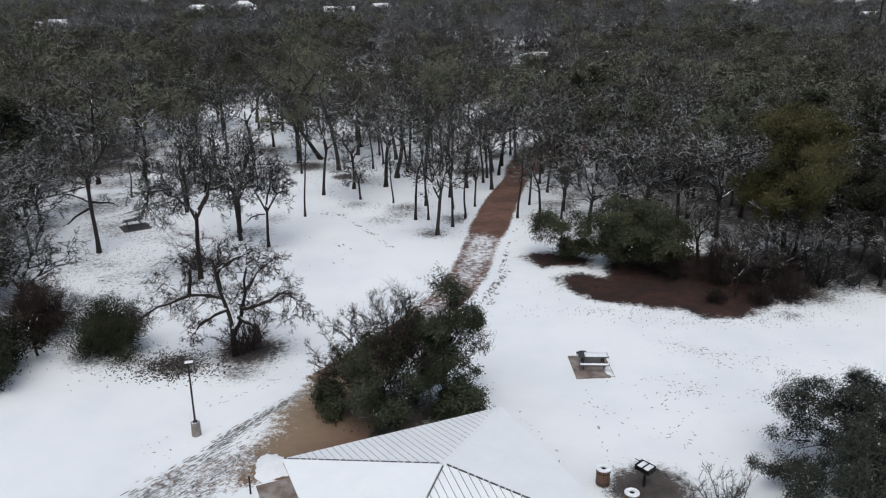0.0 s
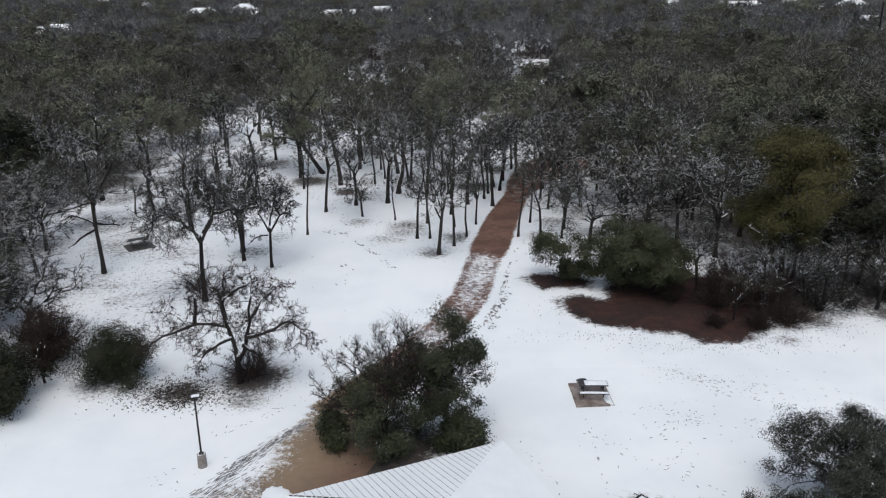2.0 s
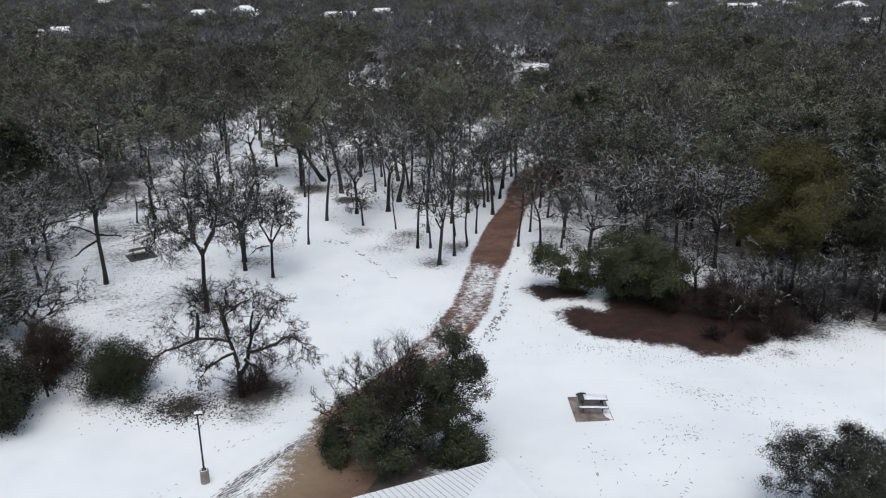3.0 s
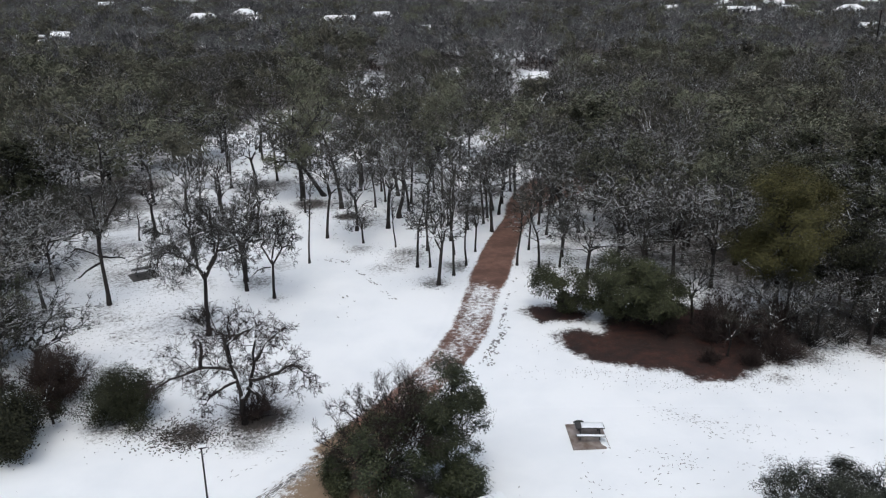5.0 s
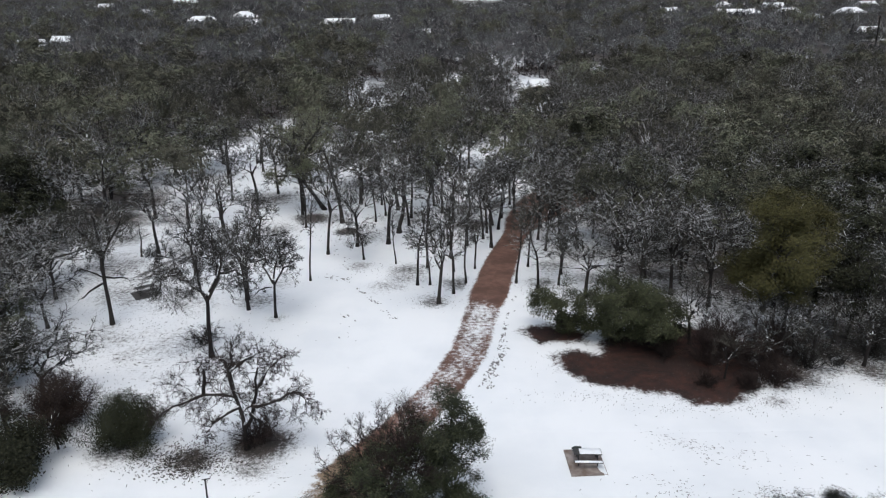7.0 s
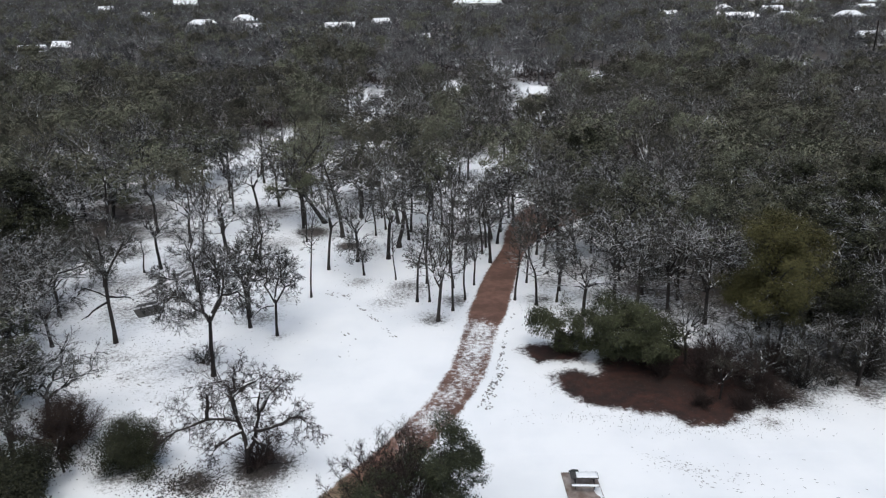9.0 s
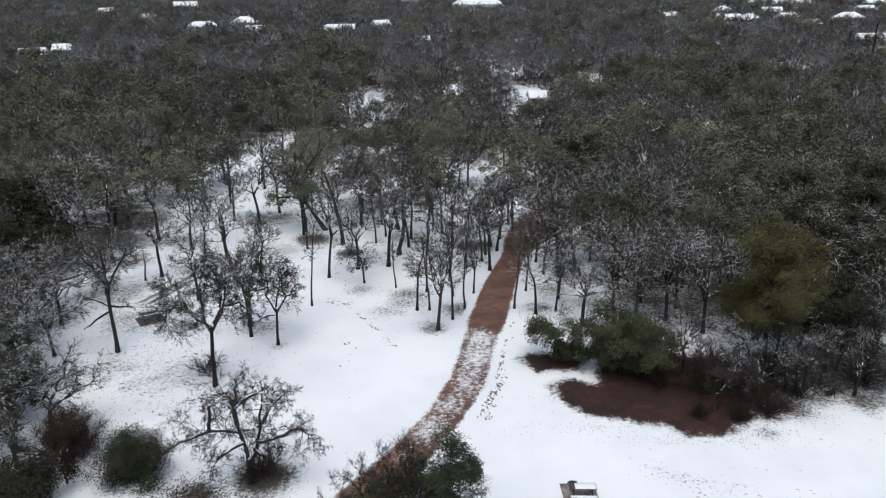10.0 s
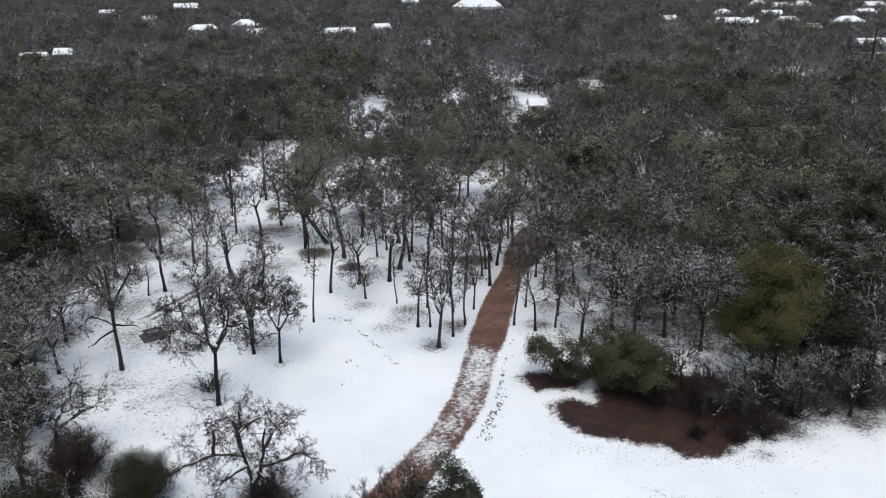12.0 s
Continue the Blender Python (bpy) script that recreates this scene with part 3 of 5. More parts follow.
snow_mound(-8.65, 33.75, 1.9, 2.3, 0.16, 24, 3)
snow_mound(10.0, 43.5, 0.55, 1.5, 0.07, 4, 5)


def lamp_post():
    t = thing("street_lamp", "black park lamp on a round concrete base, snow on its head", "street lamp")
    part("base", drum(0.25, 0.23, 0.85, (0, 0, -0.05), 28, 0.02), M_CONCRETE, t, "round grey concrete footing")
    attach("snow", snow_cap(0.34, 0.34, 0.03, (0, 0, 0.80), 2), t)
    part("base_plate", box(0.26, 0.26, 0.03, (0, 0, 0.802), 0.005), M_STEEL, t)
    part("pole", drum(0.055, 0.045, 3.45, (0, 0, 0.82), 14), M_STEEL, t)
    head = part("lamp_head", box(0.42, 0.30, 0.08, (0.05, 0, 4.24), 0.02), M_STEEL, t)
    part("neck", drum(0.075, 0.06, 0.12, (0, 0, 4.14), 12), M_STEEL, t)
    attach("snow", snow_cap(0.42, 0.31, 0.05, (0.05, 0, 4.32), 5), head, "cap of snow")
    t.matrix_basis = pose(-13.3, 36.7, land(-13.3, 36.7), 0, 0, 15)
    return t


lamp_post()


def litter_bin():
    t = thing("litter_bin", "round slatted brown litter bin with a snowy lid", "litter bin", "bins by the pavilion")
    part("liner", drum(0.27, 0.27, 0.80, (0, 0, 0.03), 24), M_STEEL, t)
    bm = box(0.075, 0.028, 0.82, (0, 0, 0.05), 0.005)
    me = bpy.data.meshes.new("slat")
    bm.to_mesh(me)
    bm.free()
    me.materials.append(M_WOOD)
    for i in range(20):
        a = 18 * i
        attach("slat", me, t, at=pose(0.315 * math.cos(radians(a)), 0.315 * math.sin(radians(a)), 0, 0, 0, a + 90))
    for z in (0.16, 0.72):
        bm = bmesh.new()
        ring = [[bm.verts.new((r * math.cos(k * math.pi / 14), r * math.sin(k * math.pi / 14), z + dz)) for k in range(28)] for r, dz in ((0.334, 0), (0.334, 0.04), (0.342, 0.04), (0.342, 0))]
        for a in range(4):
            for k in range(28):
                bm.faces.new((ring[a][k], ring[a][(k + 1) % 28], ring[(a + 1) % 4][(k + 1) % 28], ring[(a + 1) % 4][k]))
        part("hoop", bm, M_STEEL, t)
    # lid: a snowy ring round the round opening
    bm = bmesh.new()
    rows = [(0.13, 0.87), (0.13, 0.93), (0.2, 0.975), (0.28, 0.965), (0.345, 0.92), (0.345, 0.88)]
    ring = [[bm.verts.new((r * math.cos(k * math.pi / 14), r * math.sin(k * math.pi / 14), z)) for k in range(28)] for r, z in rows]
    for a in range(len(rows) - 1):
        for k in range(28):
            bm.faces.new((ring[a][k], ring[a][(k + 1) % 28], ring[a + 1][(k + 1) % 28], ring[a + 1][k]))
    part("lid", bm, M_SNOW, t, "ring-shaped lid under snow")
    return t


first_bin = litter_bin()
copy_thing(first_bin, pose(8.43, 30.35, land(8.4, 30.3), 0, 0, 30))
first_bin.matrix_basis = pose(7.5, 32.25, land(7.5, 32.2))


def grill():
    t = thing("park_grill", "black steel park grill on a post, snow on its grate", "grill")
    part("post", drum(0.06, 0.06, 0.86, (0, 0, -0.05), 14), M_STEEL, t)
    part("fire_tray", box(0.62, 0.5, 0.04, (0, 0, 0.80), 0.006), M_STEEL, t)
    for s in (-1, 1):
        part("side_plate", box(0.03, 0.52, 0.26, (s * 0.31, 0, 0.80), 0.006), M_STEEL, t)
        part("handle", box(0.26, 0.025, 0.025, (s * 0.45, 0.12, 1.0), 0.004), M_STEEL, t)
    part("back_plate", box(0.60, 0.03, 0.22, (0, 0.25, 0.82), 0.006), M_STEEL, t)
    for i in range(9):
        part("grate_bar", box(0.012, 0.50, 0.012, (-0.24 + i * 0.06, 0, 1.0), 0.002), M_STEEL, t)
    part("middle_bar", box(0.05, 0.52, 0.10, (0, 0, 0.93), 0.006), M_STEEL, t)
    for u in (-0.15, 0.15):
        attach("snow", snow_cap(0.23, 0.46, 0.06, (u, 0, 1.012), 11), t, "snow on the grate")
    t.matrix_basis = pose(9.45, 32.1, land(9.4, 32.1), 0, 0, -48) @ Matrix.Diagonal((1.2, 1.2, 1.12, 1))
    return t


grill()


def bollard():
    t = thing("bollard", "slim black steel post standing in snow", "post")
    part("shaft", drum(0.045, 0.045, 1.0, (0, 0, -0.05), 12, 0.006), M_STEEL, t)
    part("cap", drum(0.06, 0.04, 0.05, (0, 0, 0.95), 12, 0.008), M_STEEL, t)
    t.matrix_basis = pose(-9.25, 31.6, land(-9.3, 31.6))
    return t


bollard()


# ---- trees ----
def tube(V, F, pts, rads, sides):
    """A tapered tube along pts; ends in a point."""
    base, n = len(V), len(pts)
    for i in range(n - 1):
        d = (pts[i + 1] - pts[max(0, i - 1)]).normalized()
        u = d.orthogonal().normalized()
        w = d.cross(u)
        for k in range(sides):
            a = 2 * math.pi * k / sides + i * 0.3
            V.append(pts[i] + (u * math.cos(a) + w * math.sin(a)) * rads[i])
    V.append(pts[-1])
    tip = len(V) - 1
    for i in range(n - 2):
        for k in range(sides):
            k2 = (k + 1) % sides
            F.append((base + i * sides + k, base + i * sides + k2, base + (i + 1) * sides + k2, base + (i + 1) * sides + k))
    last = base + (n - 2) * sides
    for k in range(sides):
        F.append((last + k, last + (k + 1) % sides, tip))


def bent(rng, p, d, length, n, gnarl, lift):
    """A wandering line of n steps from p."""
    pts, d = [p.copy()], d.normalized()
    for _ in range(n):
        d = (d + Vector((rng.gauss(0, 1), rng.gauss(0, 1), rng.gauss(0, 0.8))) * gnarl + Vector((0, 0, lift))).normalized()
        p = p + d * (length / n)
        pts.append(p)
    return pts


def aside(rng, d, lo, hi):
    """A direction that leaves d by lo to hi degrees."""
    u = d.orthogonal().normalized()
    u.rotate(Matrix.Rotation(rng.uniform(0, 6.283), 3, d))
    v = d.copy()
    v.rotate(Matrix.Rotation(radians(rng.uniform(lo, hi)), 3, u))
    return v


def sprout(seed, H, W, clear=0.35, limbs=5, depth=4, twigs=5, gnarl=0.14, thick=1.0, lift=0.03, lean=(0, 0), twig_r=0.013, spread=(20, 65), leader=False, fixed=None, side=1, fork_at=(14, 44), step=0.36, plain=False, flat=False):
    """A tree that forks again and again inside a domed crown of height H and width W.
    Gives the meshes of trunk, crown and limbs, and the places of the twig tips."""
    rng = random.Random(seed)
    TV, TF, BV, BF, tips, arms = [], [], [], [], [], []
    r0 = (0.0115 * H + 0.03) * thick
    up = Vector((lean[0], lean[1], 1)).normalized()
    tall = H * clear + 0.15
    trunk = bent(rng, Vector((0, 0, -0.15)), up, tall, 5, gnarl * 0.22, 0.0)
    fork = trunk[-1]
    hub = Vector((fork.x + lean[0] * H * 0.12, fork.y + lean[1] * H * 0.12, H * (clear + (1 - clear) * 0.42)))
    low = max(0.6, hub.z - H * clear * 0.75)

    def room(p, d):
        """How far d leads from p before it leaves the crown."""
        k = Vector((2 / W, 2 / W, 1 / (H - hub.z) if d.z + p.z - hub.z > 0 else 1 / low))
        a, b = (p - hub) * k, d * k
        A, B, C = b.dot(b), a.dot(b), a.dot(a) - 1
        q = B * B - A * C
        return max(0.0, (-B + math.sqrt(q)) / A) if q > 0 else 0.0

    def go(p, d, L, r, n, arm=False):
        left = room(p, d) * rng.uniform(0.85, 1.12)
        if left < 0.45 * L:
            n, L = 0, max(0.35 * L, left)
        m = 1 if plain else (3 if r > 0.045 or n > 1 else 2)
        line = bent(rng, p, d, L, m, gnarl, lift)
        radii = [max(twig_r, r * (1 - 0.26 * i / m)) for i in range(m)] + [max(twig_r, r * 0.7)]
        V, F = ([], []) if arm else (BV, BF)
        tube(V, F, line, radii, 6 if r > 0.12 and not plain else (4 if r > 0.05 and not plain else 3))
        if arm:
            arms.append((V, F))
        way = (line[-1] - line[-2]).normalized()
        if n <= 0:
            for _ in range(twigs):
                f = rng.uniform(0.15, m - 0.01)
                i = int(f)
                q = line[i].lerp(line[i + 1], f - i)
                e = q + (aside(rng, way, 12, 62) + Vector((0, 0, lift))) * L * rng.uniform(0.45, 1.0)
                if plain or flat:
                    w = (e - q).orthogonal().normalized() * twig_r
                    w.rotate(Matrix.Rotation(rng.uniform(0, 3.14), 3, e - q))
                    F2 = len(BV)
                    BV.extend((q - w, q + w, e))
                    BF.append((F2, F2 + 1, F2 + 2))
                else:
                    tube(BV, BF, [q, e], [twig_r, 0], 3)
                tips.append(e)
            return
        for _ in range(2 if rng.random() < 0.78 else 3):
            go(line[-1], aside(rng, way, *fork_at), L * rng.uniform(0.62, 0.88), r * 0.7, n - 1)
        for _ in range(side):
            f = rng.uniform(0.3, m - 0.3) if m > 1 else rng.uniform(0.3, 0.9)
            i = int(f)
            go(line[i].lerp(line[i + 1], f - i), aside(rng, way, 30, 70), L * rng.uniform(0.42, 0.66), r * 0.42, n - 2)

    if fixed:
        for pts in fixed:
            raw = [Vector(p) for p in pts]
            line = [raw[0]]
            for a, b in zip(raw, raw[1:]):
                mid = (a + b) / 2 + Vector((rng.gauss(0, 1), rng.gauss(0, 1), rng.gauss(0, 1))) * (b - a).length * 0.08
                line += [mid, b]
            n = len(line)
            LV, LF = [], []
            tube(LV, LF, line, [max(0.03, r0 * 0.66 * (1 - 0.7 * i / n)) for i in range(n)], 6)
            arms.append((LV, LF))
            size = sum((b - a).length for a, b in zip(line, line[1:]))
            for j in range(1, n - 1):
                way = (line[j + 1] - line[j]).normalized()
                for _ in range(side):
                    go(line[j].lerp(line[j + 1], rng.random()), aside(rng, way, 30, 75), size * rng.uniform(0.12, 0.20), r0 * 0.15, depth - 1)
            for _ in range(2):
                go(line[-2].lerp(line[-1], 0.9), aside(rng, (line[-1] - line[-2]).normalized(), 8, 40), size * 0.18, r0 * 0.17, depth - 1)
        trunk = trunk[:-1] + [fork, fork + up * 0.3, fork + up * 0.8]
    elif leader:
        top = bent(rng, fork, (up + Vector((0, 0, 0.6))).normalized(), H * (1 - clear) * 0.8, 6, gnarl * 0.45, 0.05)
        for i in range(limbs):
            f = 4.6 * (i / limbs) ** 0.9
            k = int(f)
            p = top[k].lerp(top[k + 1], f - k)
            az, ang = 2.4 * i + rng.uniform(-0.4, 0.4), radians(rng.uniform(*spread))
            d = Vector((math.sin(ang) * math.cos(az), math.sin(ang) * math.sin(az), math.cos(ang)))
            go(p, d, max(0.25, room(p, d) * step), r0 * (0.5 - 0.25 * f / 5), depth, True)
        for _ in range(2):
            go(top[-2], aside(rng, Vector((0, 0, 1)), 5, 25), H * 0.12, r0 * 0.3, depth - 1)
        trunk = trunk + top[1:]
    else:
        for i in range(limbs):
            az, ang = 6.283 * (i + rng.uniform(-0.3, 0.3)) / limbs, radians(rng.uniform(*spread))
            d = (Vector((math.sin(ang) * math.cos(az), math.sin(ang) * math.sin(az), math.cos(ang))) + up * 0.15).normalized()
            p = trunk[-2].lerp(fork, rng.uniform(0.1, 1.0)) if i else fork
            go(p, d, max(0.3, room(p, d) * step), r0 * rng.uniform(0.5, 0.72), depth, True)
        trunk = trunk + [fork + up * 0.25]
    n = len(trunk)
    flare = [r0 * (1.0 - (0.75 if leader else 0.35) * i / n) for i in range(n)]
    flare[0] *= 1.5
    tube(TV, TF, trunk, flare, 8)
    return (TV, TF), (BV, BF), arms, tips


def leaf_mesh(name, centres, per, cloud, size, material, seed, flat=0.6, slim=0.32):
    """Many small leaves in loose clouds round the centres: folded quads."""
    rng = np.random.default_rng(seed)
    c = np.repeat(np.array([tuple(p) for p in centres]), per, axis=0)
    n = len(c)
    c = c + rng.normal(0, cloud, (n, 3)) * np.array([1, 1, 0.75])
    hub = np.array([tuple(p) for p in centres]).mean(axis=0) * np.array([1, 1, 0.8])
    face = (c - hub) / (np.linalg.norm(c - hub, axis=1)[:, None] + 1e-9) + np.array([0, 0, 0.5]) + rng.normal(0, 1 - 0.9 * flat, (n, 3))
    a = np.cross(face, rng.normal(0, 1, (n, 3)))
    a /= np.linalg.norm(a, axis=1)[:, None] + 1e-9
    b = np.cross(face, a)
    b /= np.linalg.norm(b, axis=1)[:, None] + 1e-9
    s = (size * rng.uniform(0.6, 1.3, n))[:, None]
    fold = np.cross(a, b) * s * 0.18
    V = np.stack([c - a * s * 0.5, c + b * s * slim + fold, c + a * s * 0.5, c - b * s * slim + fold], 1).reshape(-1, 3)
    k = np.arange(n)[:, None] * 4
    return mesh_np(name, V, np.concatenate([k + [0, 1, 2], k + [0, 2, 3]]), material)


def make_tree(name, label, category, group, grown, leaves=None, twig=None, bark=None):
    """An Empty at the foot of the tree with trunk, branches and, if any, foliage."""
    (TV, TF), (BV, BF), arms, tips = grown
    t = thing(name, label, category, group)
    attach("trunk", mesh_of("trunk", TV, TF, M_BARK, True), t)
    for LV, LF in arms:
        attach("limb", mesh_of("limb", LV, LF, bark or M_BARK, True), t)
    attach("crown", mesh_of("crown", BV, BF, twig or M_TWIG), t)
    if leaves:
        share, per, cloud, size, material, seed, slim, gap, lump = (*leaves, *(0.32, -0.16, 0.75)[len(leaves) - 6:])
        rng = random.Random(seed)
        pick = [p for p in tips if rng.random() < share and noise.noise(p * lump + Vector((seed * 0.37, 0, 0))) > gap]
        attach("foliage", leaf_mesh("foliage", pick, per, cloud, size, material, seed, 0.6, slim), t)
    return t


def stand(x, y, size=1.0, turn=0.0, wide=None):
    w = size if wide is None else wide
    return pose(x, y, land(x, y) if abs(x) < 120 and y < 160 else 0.0, 0, 0, turn) @ Matrix.Diagonal((w, w, size, 1))


def plant(t, places):
    """Copies of a tree at all the places but the first, which it takes itself."""
    if not places:
        for o in (*t.children_recursive, t):
            bpy.data.objects.remove(o)
        return
    for m in places[1:]:
        copy_thing(t, m)
    t.matrix_basis = places[0]


WOOD = "trees of the park and the woods"
rng = random.Random(7)
# kinds, each built once: design height and crown width in metres
UP = "upright winter tree, thin snow along its dark branches"
OAK = "leafless spreading oak, snow lying on its gnarled limbs"
LIVE = "live oak with thin olive-green leaves and a dusting of snow"
DRY = (0.3, 2, 0.14, 0.15, M_LEAF_DRY)
kinds = {
    "upright": [make_tree("bare_tree", UP, "tree", WOOD, sprout(s, 10, 6.0, 0.36, 4, 5, 7, 0.16, 1.1, 0.02, (0, 0), 0.014, (12, 58), False, None, 1, (14, 46), 0.30, False, True), (*DRY, s, 0.25, 0.05)) for s in (11, 12, 13)],
    "spreading": [make_tree("bare_tree", OAK, "tree", WOOD, sprout(s, 10, 8.5, 0.30, 5, 5, 7, 0.22, 1.2, 0.0, (0, 0), 0.014, (18, 72), False, None, 1, (16, 50), 0.30, False, True), (*DRY, s, 0.25, 0.05)) for s in (21, 22, 23)],
    "slender": [make_tree("slender_tree", "slim straight leafless young tree with short side twigs", "tree", WOOD, sprout(s, 9, 2.8, 0.46, 12, 2, 8, 0.16, 0.85, 0.03, (0, 0), 0.014, (20, 70), True, None, 1, (14, 44), 0.36, False, True)) for s in (31, 32)],
    "wood": [make_tree("bare_tree", OAK, "tree", WOOD, sprout(s, 10, 8.0, 0.36, 8, 4, 8, 0.18, 1.1, 0.0, (0, 0), 0.018, (16, 86), False, None, 1, (16, 50), 0.36, False, True), None, M_TWIG_SNOWY, M_BARK_SNOWY) for s in (61, 62, 63, 64)],
    "tall": [make_tree("bare_tree", "tall leafless tree with a high crown and snowy twigs", "tree", WOOD, sprout(s, 11, 6.5, 0.46, 4, 5, 7, 0.16, 1.1, 0.02, (0, 0), 0.016, (12, 66), False, None, 1, (14, 46), 0.30, False, True), None, M_TWIG_SNOWY, M_BARK_SNOWY) for s in (71, 72, 73)],
    "oak": [make_tree("live_oak", LIVE, "tree", WOOD, sprout(s, 10, 8.0, 0.38, 8, 4, 4, 0.18, 1.1, 0.0, (0, 0), 0.020, (16, 84), False, None, 1, (16, 50), 0.36, False, True), (1.0, 4, 0.22, 0.32, M_LEAF_OAK, s, 0.16)) for s in (41, 42, 43)],
    "juniper": [make_tree("evergreen_tree", "dense dark evergreen tree with specks of snow", "tree", WOOD, sprout(s, 8, 6.5, 0.12, 14, 3, 5, 0.15, 1.0, 0.0, (0, 0), 0.016, (20, 90), True, None, 1, (14, 44), 0.36, False, True), (1.0, 6, 0.24, 0.32, M_LEAF_JUNIPER, s, 0.2)) for s in (51, 52)],
}
size_of = {"upright": 10.0, "spreading": 10.0, "slender": 9.0, "wood": 10.0, "tall": 11.0, "oak": 10.0, "juniper": 8.0}
wide_of = {"upright": 6.0, "spreading": 8.5, "slender": 2.8, "wood": 8.0, "tall": 6.5, "oak": 8.0, "juniper": 6.5}
places = {k: [[] for _ in v] for k, v in kinds.items()}
taken = []


def put(kind, x, y, H, W, pick=None):
    i = rng.randrange(len(kinds[kind])) if pick is None else pick
    places[kind][i].append(stand(x, y, H / size_of[kind], rng.uniform(0, 360), W / wide_of[kind]))
    taken.append((x, y))


# trees that stand free in the park: kind, x, y, height, crown width
MEADOW_TREES = [  # kind, x, y, height, crown width
    ('tall', -46.5, 62.5, 9.5, 7.5), ('upright', -33.3, 86.5, 8.3, 5.2), ('slender', -34.8, 85.2, 4.3, 2.2), 
    ('upright', -19.7, 72.5, 11.3, 6.0),  ('slender', -14.2, 77.3, 10.4, 2.2), ('upright', -26.9, 79.5, 9.3, 4.6),
    ('upright', -32.6, 96.0, 8.2, 5.3), ('upright', 26.6, 61.6, 6.6, 5.6), ('juniper', -35.0, 55.5, 5.0, 6.0), ('wood', -39.5, 65.0, 9.0, 8.5),
    ('wood', -43.5, 71.5, 9.0, 9.0), ('wood', -37.5, 61.0, 8.0, 8.0), ('wood', -44.5, 75.0, 8.0, 7.5), ('spreading', -9.2, 83.9, 7.2, 5.2),
    ('upright', -6.8, 89.4, 10.8, 6.4), ('slender', -5.5, 82.4, 6.3, 1.8), ('slender', -2.9, 75.8, 8.0, 3.0), ('slender', -1.6, 75.8, 8.3, 2.4),
    ('upright', -0.7, 70.8, 11.0, 5.0),
]
LANE_TREES = [  # kind, x, y, height, crown width
    ('slender', 0.8, 73.4, 8.2, 3.4), ('slender', 2.1, 76.2, 7.0, 3.0), ('upright', 3.2, 80.3, 8.4, 4.2), ('upright', 5.4, 87.6, 9.4, 7.2),
    ('slender', 4.6, 91.0, 8.6, 3.6), ('slender', 7.3, 75.9, 7.8, 3.2), ('upright', 9.0, 80.9, 9.0, 4.6), ('slender', 9.4, 74.5, 6.8, 3.8),
    ('upright', 11.6, 75.4, 7.2, 4.6), ('upright', 12.3, 78.6, 7.8, 5.0), ('spreading', 19.1, 71.8, 10.8, 8.7), ('spreading', 24.3, 76.0, 10.2, 8.6),
    ('upright', 20.9, 61.4, 7.6, 5.2), ('spreading', 35.9, 59.6, 10.5, 7.0), ('upright', 25.2, 56.6, 6.4, 5.4), ('upright', 28.6, 58.5, 6.0, 4.6),
    ('upright', 33.0, 66.0, 9.0, 6.5), ('upright', -41.3, 67.0, 9.0, 5.4), ('upright', -40.2, 68.6, 8.6, 5.0), ('spreading', -35.5, 54.0, 8.0, 6.5),
    ('spreading', -30.5, 52.6, 7.8, 7.6),
]
BED_TREES = [  # kind, x, y, height, crown width
    ('oak', -36.0, 57.5, 7.6, 7.5), ('spreading', -33.5, 47.8, 7.6, 7.0), ('upright', -32.0, 50.0, 8.2, 5.8), ('upright', -38.5, 60.5, 8.5, 6.0),
    ('oak', -43.6, 124.9, 9.8, 16.0), ('upright', -29.5, 99.5, 7.8, 5.0), ('upright', -19.0, 70.0, 10.8, 4.6), ('slender', -9.0, 98.3, 7.6, 2.6),
    ('slender', -7.9, 101.0, 8.0, 2.8), ('upright', -22.2, 89.0, 7.5, 3.6), ('slender', -17.7, 96.0, 7.6, 2.6), ('juniper', -50.8, 91.0, 9.6, 9.4),
    ('juniper', -47.2, 88.0, 5.6, 6.0), ('juniper', -55.5, 96.0, 9.6, 9.0), ('juniper', -50.5, 83.0, 7.6, 8.0), ('juniper', -57.0, 88.0, 8.6, 9.0), ('spreading', -45.0, 82.0, 7.5, 6.0), ('spreading', -42.0, 74.5, 7.5, 6.0), ('slender', -2.2, 112.0, 9.0, 3.0), ('upright', -5.0, 118.0, 10.5, 5.2),
    ('upright', 6.0, 97.0, 9.4, 8.0), ('upright', 14.0, 92.0, 10.0, 6.5), ('spreading', 13.5, 98.5, 9.5, 7.5), ('spreading', 3.2, 100.5, 9.2, 7.0),
    ('oak', -12.0, 112.0, 10.2, 8.0),
]
